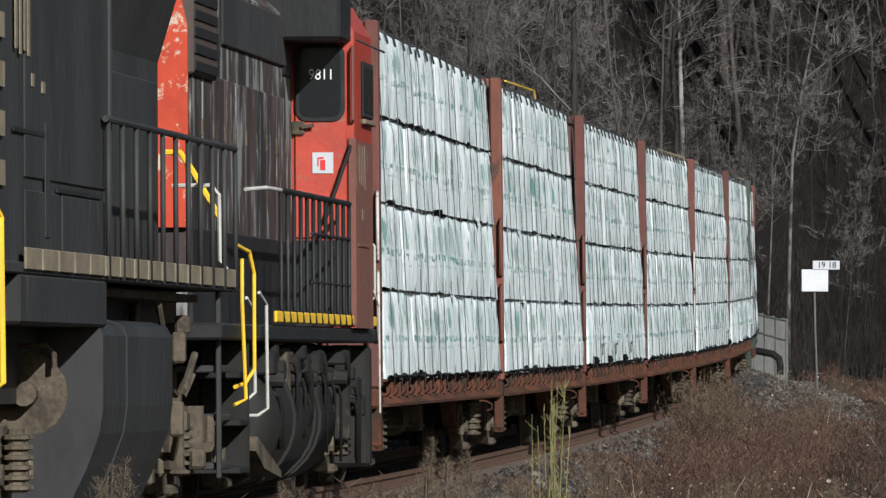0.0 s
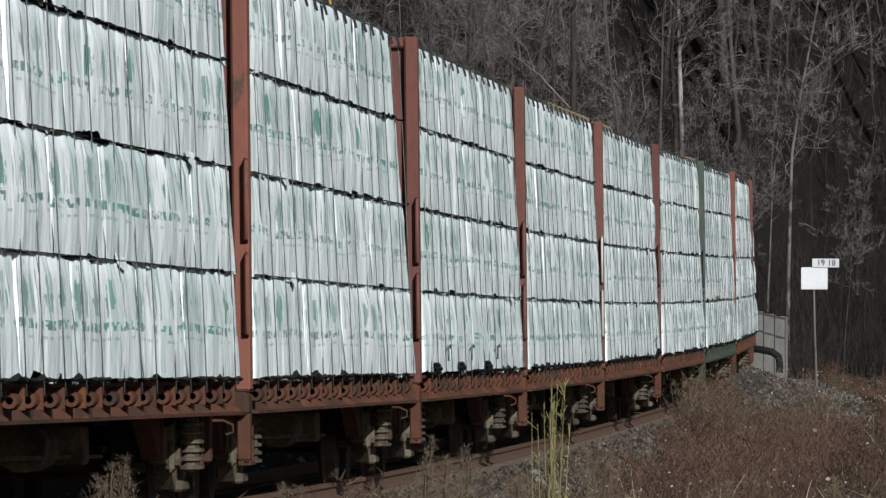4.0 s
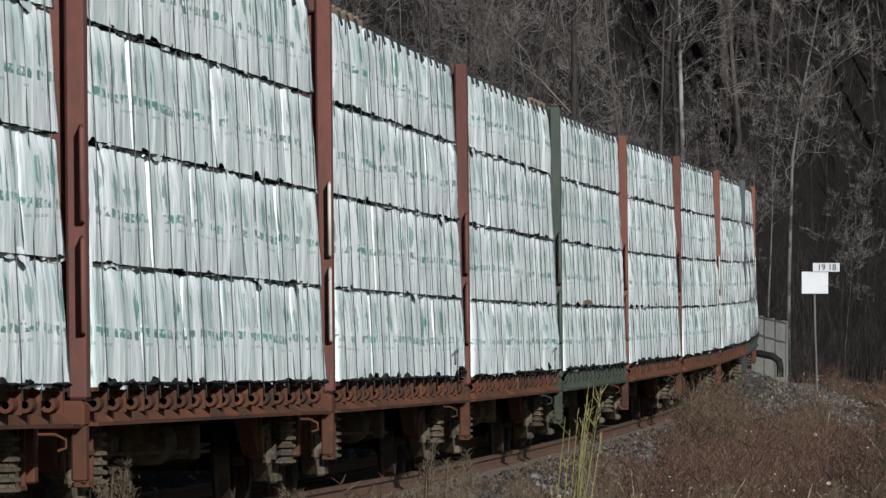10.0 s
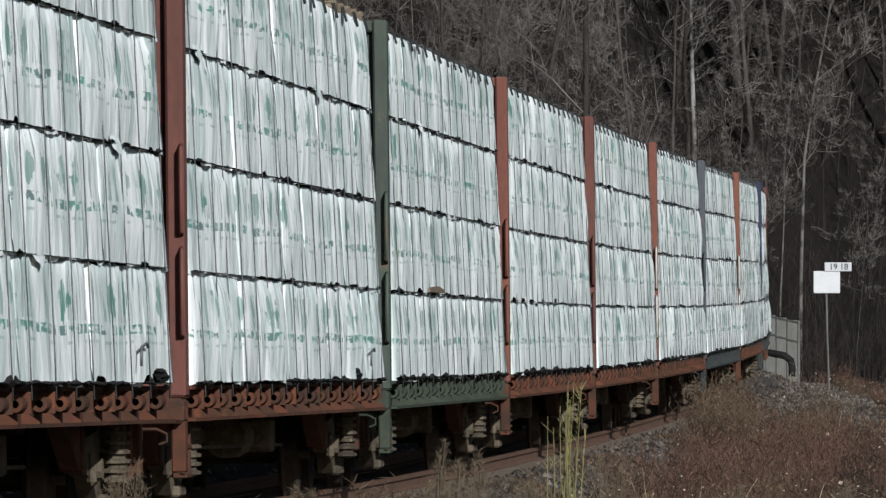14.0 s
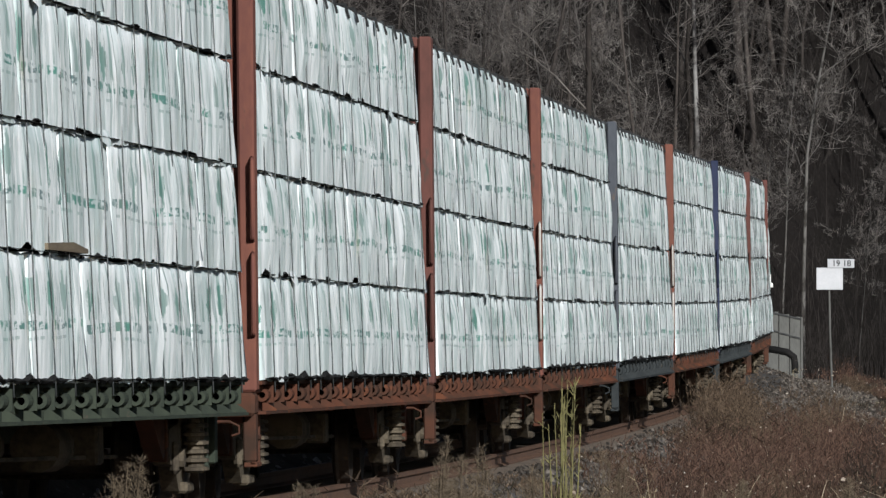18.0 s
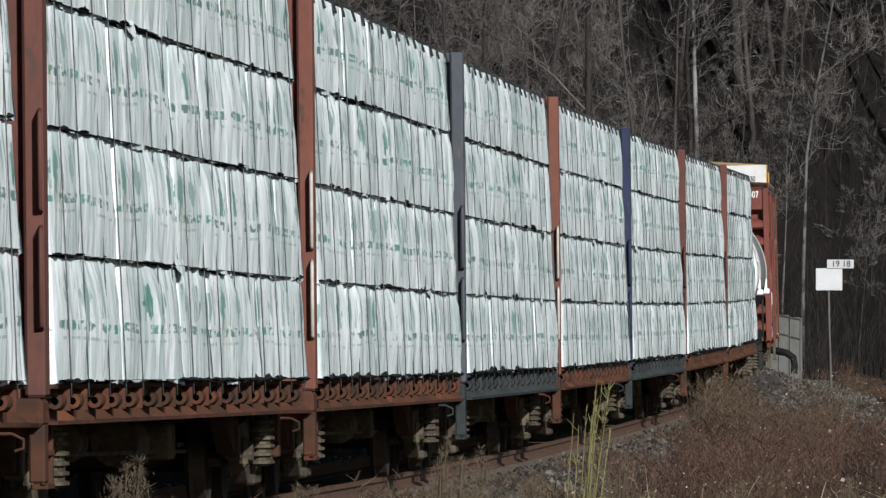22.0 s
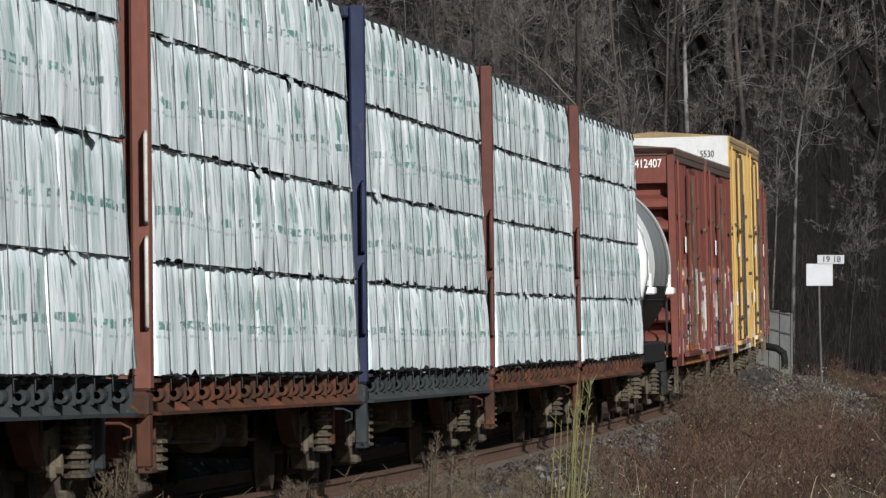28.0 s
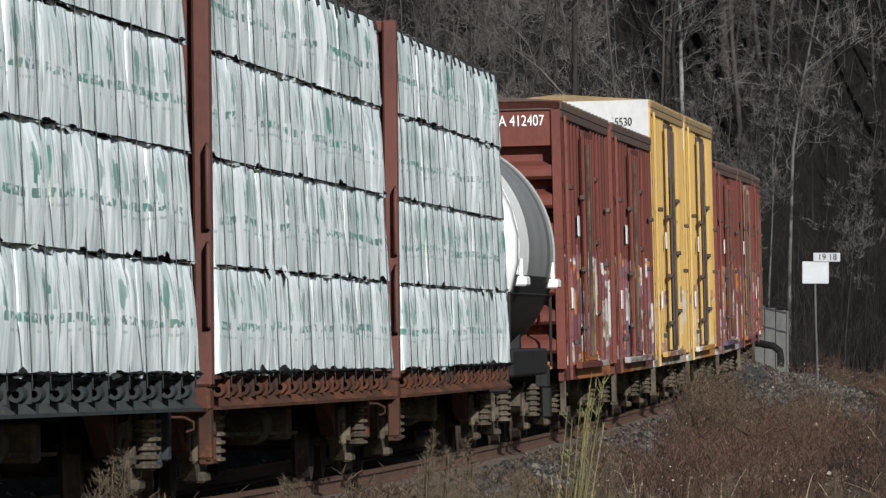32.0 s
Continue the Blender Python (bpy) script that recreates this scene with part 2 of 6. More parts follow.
LOCO_GREY = paint("sooty_grey_engine_paint", (0.036, 0.0355, 0.034), (0.023, 0.0225, 0.0215), (0.060, 0.056, 0.050), 0.7, 9, (1, 1, 0.35), rough=0.6)
LOCO_WORN = paint("flaking_brown_and_white_paint", (0.066, 0.047, 0.042), (0.026, 0.024, 0.023), (0.17, 0.17, 0.16), 1.6, 9, (1, 0.42, 0.14), rough=0.8, wear=0.525)
LOCO_RED = paint("bright_engine_red", (0.36, 0.037, 0.017), (0.26, 0.029, 0.015), (0.19, 0.09, 0.06), 1.6, 16, rough=0.5, wear=0.60)
RED_PEEL = paint("peeling_engine_red", (0.40, 0.050, 0.022), (0.31, 0.040, 0.02), (0.46, 0.36, 0.27), 1.6, 10, rough=0.6, wear=0.57)
CAB_BROWN = paint("rusty_brown_cab_paint", (0.15, 0.062, 0.044), (0.115, 0.052, 0.040), (0.21, 0.15, 0.12), 1.2, 15, (1, 1, 0.5), rough=0.7)
CREAM = paint("dirty_cream_stripe", (0.20, 0.165, 0.11), (0.13, 0.105, 0.072), (0.10, 0.085, 0.065), 2, 20)
YELLOW = paint("safety_yellow_paint", (0.72, 0.44, 0.02), (0.60, 0.36, 0.02), (0.25, 0.17, 0.05), 3, 25, rough=0.5, wear=0.68)
WHITE = paint("white_paint", (0.74, 0.73, 0.70), (0.66, 0.65, 0.62), (0.40, 0.37, 0.32), 2, 20, rough=0.5, wear=0.70)
SIGN_WHITE = paint("sign_white", (0.47, 0.47, 0.48), (0.42, 0.42, 0.43), None, 2, 20, rough=0.4)
CAP_WHITE = paint("dusty_white_end_paint", (0.56, 0.55, 0.53), (0.47, 0.46, 0.44), (0.33, 0.30, 0.26), 1.2, 12, (1, 1, 0.5), rough=0.6, wear=0.66)
SIGN_BLACK = paint("sign_black", (0.03, 0.03, 0.03), (0.05, 0.05, 0.05), None, 4, 20)
SIGN_RED = paint("sign_red", (0.55, 0.03, 0.03), (0.5, 0.03, 0.03), None, 4, 20)
TANK_RIM = paint("tank_rim_paint", (0.29, 0.29, 0.28), (0.22, 0.22, 0.21), (0.14, 0.13, 0.12), 0.8, 14, (1, 1, 0.5), rough=0.55, wear=0.64)
TANK_GREY = paint("tank_grey_paint", (0.20, 0.20, 0.193), (0.155, 0.155, 0.15), (0.14, 0.13, 0.12), 0.8, 14, (1, 1, 0.5), rough=0.5, wear=0.64)
BOX_RED = tagged_paint("boxcar_red_paint", (0.122, 0.038, 0.028), (0.082, 0.029, 0.023))
BOX_YELLOW = tagged_paint("boxcar_yellow_paint", (0.43, 0.28, 0.092), (0.35, 0.22, 0.075), 2.1)
BOX_RED_PLAIN = paint("boxcar_red_end_paint", (0.150, 0.045, 0.032), (0.112, 0.036, 0.027), (0.08, 0.036, 0.028), 1.0, 14, (1, 1, 0.5), rough=0.65)
BOX_YELLOW_PLAIN = paint("boxcar_yellow_end_paint", (0.50, 0.32, 0.10), (0.42, 0.26, 0.085), (0.2, 0.13, 0.06), 1.0, 14, (1, 1, 0.5), rough=0.65)
ROOF_TAN = paint("tan_roof_paint", (0.30, 0.21, 0.10), (0.20, 0.14, 0.08), (0.12, 0.08, 0.06), 1.5, 18)
BOX_DOOR = paint("boxcar_dark_door_paint", (0.055, 0.042, 0.035), (0.075, 0.055, 0.045), (0.14, 0.10, 0.07), 1.5, 18, (1, 1, 0.4))
ROOF_RUST = paint("weathered_roof_steel", (0.10, 0.065, 0.05), (0.07, 0.05, 0.042), (0.16, 0.10, 0.07), 1.5, 18)
RAIL_WHITE = paint("chipped_white_rail_paint", (0.46, 0.44, 0.40), (0.36, 0.34, 0.30), (0.20, 0.12, 0.08), 4, 20, rough=0.6, wear=0.6)
GLASS_DARK = nodes_of("cab_glass", 0.12)[0]
GLASS_DARK.node_tree.nodes["Principled BSDF"].inputs["Base Color"].default_value = (0.012, 0.014, 0.014, 1)
GLASS_DARK.node_tree.nodes["Principled BSDF"].inputs["Specular IOR Level"].default_value = 0.35
RAIL_STEEL = paint("rusty_rail_steel", (0.13, 0.075, 0.05), (0.09, 0.055, 0.04), None, 2, 30, rough=0.6, metal=0.3)
TIE_WOOD = paint("weathered_tie_wood", (0.09, 0.07, 0.055), (0.06, 0.05, 0.042), (0.14, 0.11, 0.09), 2, 25, (1, 6, 6), rough=0.9)
FENCE_GREY = paint("weathered_grey_boards", (0.118, 0.117, 0.108), (0.085, 0.084, 0.078), (0.06, 0.058, 0.054), 2, 20, (1, 1, 0.3), rough=0.85)
BARK = paint("grey_brown_bark", (0.052, 0.044, 0.039), (0.027, 0.023, 0.021), (0.085, 0.075, 0.066), 1.5, 12, (1, 1, 0.25), rough=0.95, vary=0.6)
BIRCH = paint("blotched_white_bark", (0.21, 0.20, 0.19), (0.05, 0.045, 0.042), (0.022, 0.02, 0.02), 0.55, 7, (1, 1, 0.8), rough=0.9, wear=0.53, vary=0.3)
BARK_PALE = paint("pale_bark", (0.17, 0.160, 0.148), (0.095, 0.089, 0.082), (0.05, 0.045, 0.040), 1.0, 6, (1, 1, 0.6), rough=0.9, wear=0.52, vary=0.9)
TWIG = paint("bare_twigs", (0.145, 0.128, 0.117), (0.080, 0.071, 0.065), None, 0.6, 6, rough=0.95, vary=0.7, island=True)
PLASTIC = paint("black_plastic_sheet", (0.008, 0.008, 0.008), (0.016, 0.015, 0.014), None, 3, 30, rough=0.85)
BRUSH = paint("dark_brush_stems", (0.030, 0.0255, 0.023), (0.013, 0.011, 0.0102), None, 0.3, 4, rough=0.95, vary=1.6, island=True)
TWIG_PALE = paint("pale_twigs", (0.16, 0.145, 0.133), (0.085, 0.077, 0.070), None, 0.6, 6, rough=0.95, vary=1.2, island=True)
TANK_DARK = paint("tank_dark_band", (0.115, 0.112, 0.108), (0.085, 0.083, 0.08), (0.06, 0.055, 0.05), 0.8, 14, (1, 1, 0.5), rough=0.6)


# ---- mesh helpers ----
class Shape:
    """Collects the faces of one mesh."""

    def __init__(self):
        self.v, self.f = [], []

    def add(self, verts, faces):
        n = len(self.v)
        self.v += [tuple(p) for p in verts]
        self.f += [tuple(i + n for i in q) for q in faces]
        return self

    def box(self, x0, x1, y0, y1, z0, z1, c=0.0):
        """A box; c rounds its edges off by a chamfer."""
        if c <= 0:
            return self.add([(x, y, z) for x in (x0, x1) for y in (y0, y1) for z in (z0, z1)],
                            [(0, 1, 3, 2), (4, 6, 7, 5), (0, 4, 5, 1), (2, 3, 7, 6), (0, 2, 6, 4), (1, 5, 7, 3)])
        c = min(c, (x1 - x0) * 0.45, (y1 - y0) * 0.45, (z1 - z0) * 0.45)
        vs, ids = [], {}
        for i, (x, sx) in enumerate(((x0, 1), (x1, -1))):
            for j, (y, sy) in enumerate(((y0, 1), (y1, -1))):
                for k, (z, sz) in enumerate(((z0, 1), (z1, -1))):
                    for a in range(3):
                        p = [x + sx * c, y + sy * c, z + sz * c]
                        p[a] = (x, y, z)[a]
                        ids[i, j, k, a] = len(vs)
                        vs.append(p)
        fs = []
        for s in (0, 1):
            fs.append([ids[s, 0, 0, 0], ids[s, 0, 1, 0], ids[s, 1, 1, 0], ids[s, 1, 0, 0]][::1 if s == 0 else -1])
            fs.append([ids[0, s, 0, 1], ids[1, s, 0, 1], ids[1, s, 1, 1], ids[0, s, 1, 1]][::1 if s == 0 else -1])
            fs.append([ids[0, 0, s, 2], ids[0, 1, s, 2], ids[1, 1, s, 2], ids[1, 0, s, 2]][::1 if s == 0 else -1])
        for i in (0, 1):
            for j in (0, 1):
                fs.append([ids[i, j, 0, 0], ids[i, j, 1, 0], ids[i, j, 1, 1], ids[i, j, 0, 1]][::1 if i == j else -1])
                fs.append([ids[i, 0, j, 0], ids[i, 1, j, 0], ids[i, 1, j, 2], ids[i, 0, j, 2]][::-1 if i == j else 1])
                fs.append([ids[0, i, j, 1], ids[1, i, j, 1], ids[1, i, j, 2], ids[0, i, j, 2]][::1 if i == j else -1])
                for k in (0, 1):
                    q = [ids[i, j, k, 0], ids[i, j, k, 1], ids[i, j, k, 2]]
                    fs.append(q if (i + j + k) % 2 == 0 else q[::-1])
        return self.add(vs, fs)

    def tube(self, pts, radii, n=6, caps=True):
        """A round bar through points, with a radius at each (or one for all)."""
        pts = [Vector(p) for p in pts]
        if not isinstance(radii, (list, tuple)):
            radii = [radii] * len(pts)
        vs, fs = [], []
        d0 = (pts[1] - pts[0]).normalized()
        a = d0.orthogonal().normalized()
        for i, p in enumerate(pts):
            d = (pts[min(i + 1, len(pts) - 1)] - pts[max(i - 1, 0)]).normalized()
            a = (a - d * a.dot(d)).normalized()
            b = d.cross(a)
            for k in range(n):
                w = 2 * math.pi * k / n
                vs.append(p + (a * math.cos(w) + b * math.sin(w)) * radii[i])
        for i in range(len(pts) - 1):
            for k in range(n):
                fs.append((i * n + k, i * n + (k + 1) % n, (i + 1) * n + (k + 1) % n, (i + 1) * n + k))
        if caps:
            fs.append(tuple(range(n))[::-1])
            fs.append(tuple(range((len(pts) - 1) * n, len(pts) * n)))
        return self.add(vs, fs)

    def prism(self, outline, axis, lo, hi):
        """A flat outline (pairs) drawn out along an axis: 0 x, 1 y, 2 z."""
        n = len(outline)

        def at(p, h):
            q = list(p)
            q.insert(axis, h)
            return q
        vs = [at(p, lo) for p in outline] + [at(p, hi) for p in outline]
        fs = [tuple(range(n))[::-1], tuple(range(n, 2 * n))] + [(i, (i + 1) % n, n + (i + 1) % n, n + i) for i in range(n)]
        return self.add(vs, fs)

    def mesh(self, name, material, smooth=False):
        me = bpy.data.meshes.new(name)
        me.from_pydata(self.v, [], self.f)
        me.materials.append(material)
        if smooth:
            me.polygons.foreach_set("use_smooth", [True] * len(me.polygons))
        bm = bmesh.new()
        bm.from_mesh(me)
        bmesh.ops.recalc_face_normals(bm, faces=bm.faces)
        bm.to_mesh(me)
        bm.free()
        return me


MESHES = {}


def shared(key, build, material, smooth=False):
    """One mesh for alike parts."""
    k = (key, material.name)
    if k not in MESHES:
        MESHES[k] = build().mesh(key, material, smooth)
    return MESHES[k]


def hang(name, me, parent, m=None, label=""):
    """Links a mesh as one part of a thing."""
    ob = new(name, me)
    ob.parent = parent
    if m is not None:
        ob.matrix_basis = m
    return tagged(ob, label)


def part(name, shape, material, parent, label="", m=None, smooth=False):
    return hang(name, shape.mesh(name, material, smooth), parent, m, label)


def letters(name, body, height, material, parent, m, label="", wide=1.0, bold=0.0):
    """Raised lettering with the built-in font; lies in its own xy plane, centred."""
    cu = bpy.data.curves.new(name, "FONT")
    cu.body, cu.size, cu.extrude, cu.offset = body, height * 1.38, 0.004, bold
    cu.align_x, cu.align_y = "CENTER", "CENTER"
    tmp = new("lettering", cu)
    me = bpy.data.meshes.new_from_object(tmp)
    bpy.data.objects.remove(tmp)
    me.transform(Matrix.Diagonal((wide, 1, 1, 1)))
    me.materials.clear()
    me.materials.append(material)
    return hang(name, me, parent, m, label)


FACING = Matrix.Rotation(radians(90), 4, "X")       # letters upright on a face that looks to -y
TURN = Matrix.Rotation(math.pi, 4, "Z")


# ---- running gear ----
def side_frame():
    s = Shape()
    o = [(-1.25, 0.50), (-1.22, 0.70), (-0.45, 0.74), (-0.30, 0.80), (0.30, 0.80), (0.45, 0.74), (1.22, 0.70), (1.25, 0.50), (1.12, 0.42),
         (0.72, 0.40), (0.42, 0.20), (-0.42, 0.20), (-0.72, 0.40), (-1.12, 0.42)]
    s.prism(o, 0, -0.07, 0.07)
    for y in (-0.86, 0.86):     # bearing boxes
        s.box(0.05, 0.12, y - 0.14, y + 0.14, 0.34, 0.60, 0.03)
        s.tube([(0.11, y, 0.46), (0.16, y, 0.46)], 0.085, 10)
    s.box(-0.02, 0.13, -0.30, 0.30, 0.18, 0.27, 0.02)
    return s


def spring():
    """One coil spring of a truck."""
    prof = [(0.34, 0.05)]
    for i in range(6):
        z = 0.35 + i * 0.070
        prof += [(z, 0.055), (z + 0.010, 0.092), (z + 0.034, 0.092), (z + 0.044, 0.055)]
    prof.append((0.78, 0.05))
    return Shape().tube([(0.17, 0, z) for z, r in prof], [r for z, r in prof], 10)


def wheelset():
    s = Shape()
    s.tube([(-0.95, 0, 0), (0.95, 0, 0)], 0.075, 8)
    for q in (-1, 1):
        prof = [(0.66, 0.30), (0.68, 0.43), (0.71, 0.455), (0.74, 0.42), (0.84, 0.415), (0.84, 0.33), (0.79, 0.30), (0.77, 0.14), (0.80, 0.10)]
        s.tube([(q * x, 0, 0) for x, r in prof], [r for x, r in prof], 20)
    return s


def bolster():
    s = Shape()
    s.box(-1.15, 1.15, -0.22, 0.22, 0.55, 0.72, 0.04)
    s.tube([(0, 0, 0.70), (0, 0, 0.80)], 0.22, 12)
    for q in (-1, 1):
        s.box(q * 0.62 - 0.08, q * 0.62 + 0.08, -0.60, 0.60, 0.40, 0.50, 0.02)     # brake beams
        s.box(-0.75, 0.75, q * 0.46 - 0.05, q * 0.46 + 0.05, 0.30, 0.42, 0.02)
    return s


def bogie(parent, y, name="truck"):
    b = hang(name, shared("bolster", bolster, STEEL_DIRT), parent, pose(0, y, 0), "dirty cast steel truck")
    for q in (-1, 1):
        m = pose(1.07, 0, 0) if q > 0 else TURN @ pose(1.07, 0, 0)
        hang("side_frame", shared("side_frame", side_frame, STEEL_DIRT), b, m)
        for y in (-0.17, 0.02, 0.20):
            hang("spring", shared("spring", spring, STEEL_DIRT), b, m @ pose(0, y, 0))
    for q in (-0.86, 0.86):
        hang("wheelset", shared("wheelset", wheelset, WHEEL_STEEL), b, pose(0, q, 0.42))
    return b


def coupler():
    s = Shape()
    s.box(-0.09, 0.09, -0.62, 0.1, 0.78, 0.94, 0.02)
    s.box(-0.16, 0.14, -0.80, -0.55, 0.72, 1.0, 0.04)
    s.tube([(0.35, 0.1, 0.75), (0.32, -0.35, 0.55), (0.22, -0.75, 0.50)], 0.03, 6)
    return s


# ---- centre-beam cars with wrapped lumber ----
LOAD = 22.3         # length of a full load
FLOOR = 1.12        # underside of the load above the rail
TIER = 3.515 / 4
random.seed(4)


def bundle_mesh(key, length, lead, seed):
    """One wrapped package: base centre at the origin, outer face to +x; the wrap has folds and a torn lower hem."""
    k = ("bundle", key)
    if k in MESHES:
        return MESHES[k]
    rnd = random.Random(seed)
    wide, high = 1.20, TIER - 0.022
    s = Shape()
    n = max(6, int(length / 0.11))
    ys = [-length / 2 + length * i / n for i in range(n + 1)]
    folds = []
    for _ in range(int(length * 2.5)):      # folds that stand off the face, each over part of its height
        a = rnd.uniform(0.004, 0.022) if rnd.random() < 0.9 else rnd.uniform(0.02, 0.036)
        folds.append((rnd.uniform(0, n), a, rnd.uniform(0.8, 3.4), rnd.uniform(-1.6, 1.6), rnd.choice((-0.2, 0.3, 0.6, 1.0, 1.2)), rnd.uniform(0.35, 1.1)))

    def fold(i, r):
        v = 0.0
        for c, a, w, slant, mid, span in folds:
            d = abs(i - c - slant * r)
            if d < w:
                v += a * (1 - d / w) * max(0.0, 1 - abs(r - mid) / span)
        return v
    slow = [0.018 * math.sin(y * 1.3 + seed) + 0.012 * math.sin(y * 3.1 + seed * 2) for y in ys]
    sag = [0.018 * max(0.0, math.sin(y * 4.4 + seed) + 0.6 * rnd.random() - 0.5) for y in ys]      # the cover dips between its folds at the top edge
    hem, bulge = [], rnd.uniform(0.0, 0.035)
    h = rnd.uniform(0.0, 0.04)
    for i in range(n + 1):
        if rnd.random() < 0.28:
            h = rnd.uniform(-0.012, 0.034)
        if rnd.random() < 0.015:
            h = 0.075
        hem.append(h)
    hem = [(hem[max(i - 1, 0)] + 2 * hem[i] + hem[min(i + 1, n)]) / 4 + rnd.uniform(-0.008, 0.008) - 0.048 for i in range(n + 1)]
    rows = [0.0, 0.14, 0.32, 0.5, 0.66, 0.82, 0.975, 1.0]
    vs, fs = [], []
    for i, y in enumerate(ys):
        endf = min(1.0, min(i, n - i) / 7 + 0.04)
        for r in rows:
            z = hem[i] + (high - hem[i]) * r if r < 1 else high
            if r > 0.9:
                z -= sag[i]
            x = wide / 2 + (fold(i, r) * 1.25 + slow[i]) * endf * (1 if r < 0.9 else 0.4) + 0.006 * rnd.uniform(-1, 1) + bulge * math.sin(math.pi * r) * min(1.0, min(i, n - i) / 5)
            x -= ((0.035, 0.012, 0.004) if lead else (0.012, 0.004, 0.0))[min(i, n - i)] if min(i, n - i) < 3 else 0
            if n - i < 3:        # the loose hem flares at the far end
                x += (0.032, 0.018, 0.006)[n - i] * (1 - r) ** 1.5
            if r == 1.0:
                x -= 0.035
            vs.append((x, y, z - (0.006 * (1 - endf) if r > 0.9 else 0)))
        vs.append((-wide / 2, y, high - 0.01))
    m = len(rows) + 1
    for i in range(n):
        for r in range(m - 1):
            fs.append((i * m + r, (i + 1) * m + r, (i + 1) * m + r + 1, i * m + r + 1))
    for e in (0, n):        # ends
        b = e * m
        i0 = len(vs)
        vs.append((-wide / 2, ys[e], 0.03))
        fs.append(tuple([b + r for r in range(m)] + [i0]))
    s.add(vs, fs)
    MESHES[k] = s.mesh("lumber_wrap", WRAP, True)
    return MESHES[k]


def boards_mesh(key, length, bare):
    """The bare timber inside a package: shows below the hem, or above it where the cover has come away."""
    k = ("boards", key, bare)
    if k in MESHES:
        return MESHES[k]
    s = Shape()
    high = TIER - 0.06
    s.box(-0.58, 0.50, -length / 2 + 0.04, length / 2 - 0.04, 0.0, high)
    for y in [(-0.5 + (i + 0.5) / max(2, int(length / 1.2))) * length for i in range(max(2, int(length / 1.2)))]:
        s.box(-0.58, 0.50, y - 0.045, y + 0.045, -0.03, 0.0)       # bearers
    if bare:
        for i in range(int(length / 0.3)):
            y = -length / 2 + 0.1 + i * 0.3
            s.box(0.40, 0.60, y, y + 0.24, high, high + 0.07 + 0.02 * (i % 3), 0.01)
    MESHES[k] = s.mesh("timber", WOOD)
    return MESHES[k]


def strap():
    """A tie-down cable over the load's edge, with its black corner guard."""
    s = Shape()
    top = FLOOR + 4 * TIER
    s.tube([(HALF + 0.03, 0, 0.98), (HALF + 0.032, 0, FLOOR + 0.2), (HALF + 0.026, 0, top - 0.25), (HALF + 0.010, 0, top - 0.01), (HALF - 0.4, 0, top + 0.03), (0.1, 0, top + 0.05)], 0.0057, 5)
    return s


def guard():
    s = Shape()
    top = FLOOR + 4 * TIER - 0.03
    s.prism([(HALF + 0.035, top - 0.11), (HALF + 0.05, top - 0.10), (HALF + 0.02, top + 0.035), (HALF - 0.10, top + 0.045), (HALF - 0.10, top + 0.025), (HALF + 0.005, top + 0.015)], 1, -0.07, 0.07)
    return s


def winch():
    s = Shape()
    r0, r1, n = 0.056, 0.027, 14
    vs, fs = [], []
    for y in (-0.16, 0.16):
        for r in (r0, r1):
            vs += [(HALF - 0.045 + r * math.cos(2 * math.pi * k / n), y, 0.955 + r * math.sin(2 * math.pi * k / n)) for k in range(n)]
    for k in range(n):
        j = (k + 1) % n
        fs += [(k, j, n + j, n + k), (2 * n + k, 3 * n + k, 3 * n + j, 2 * n + j), (k, 2 * n + k, 2 * n + j, j), (n + k, n + j, 3 * n + j, 3 * n + k)]
    s.add(vs, fs)
    s.box(HALF - 0.12, HALF + 0.03, 0.17, 0.20, 0.89, 1.04)
    return s


def gusset():
    s = Shape()
    s.prism([(HALF - 0.30, 0.82), (HALF + 0.035, 0.82), (HALF + 0.035, 0.835), (HALF - 0.06, 0.90), (HALF - 0.30, 0.91)], 1, -0.015, 0.015)
    return s


def sill():
    """Deck with its side sills."""
    s = Shape()
    s.box(-HALF + 0.05, HALF - 0.05, -11.25, 11.25, 0.98, 1.06)
    for q in (-1, 1):
        x0, x1 = sorted((q * (HALF - 0.14), q * (HALF - 0.09)))
        s.box(x0, x1, -11.3, 11.3, 0.81, 1.07)
        x0, x1 = sorted((q * (HALF - 0.16), q * (HALF + 0.04)))
        s.box(x0, x1, -11.3, 11.3, 0.795, 0.82)
        x0, x1 = sorted((q * (HALF - 0.16), q * (HALF + 0.01)))
        s.box(x0, x1, -11.3, 11.3, 1.045, 1.075)
    s.box(-0.35, 0.35, -11.6, 11.6, 0.62, 0.98, 0.03)        # centre sill
    for y in range(-10, 11, 2):
        s.box(-0.9, 0.9, y - 0.06, y + 0.06, 0.80, 0.98)
    return s


TOP = FLOOR + 4 * TIER + 0.035


def bulkhead():
    """End wall of a car, seen from its outer side at -y."""
    return Shape().box(-HALF + 0.08, HALF - 0.08, -11.56, -11.48, 0.72, TOP - 0.05, 0.01)


def corner_post():
    return Shape().box(HALF - 0.15, HALF - 0.01, -11.66, -11.32, 0.985, TOP, 0.02)


def head_beam():
    return Shape().box(-HALF + 0.15, HALF - 0.15, -11.64, -11.4, TOP - 0.12, TOP - 0.005, 0.02)


def end_beam():
    return Shape().box(-HALF + 0.05, HALF - 0.02, -11.75, -11.3, 0.78, 0.98, 0.03)


def end_rib():
    return Shape().box(-0.05, 0.05, -11.68, -11.56, 0.98, TOP - 0.12, 0.015)


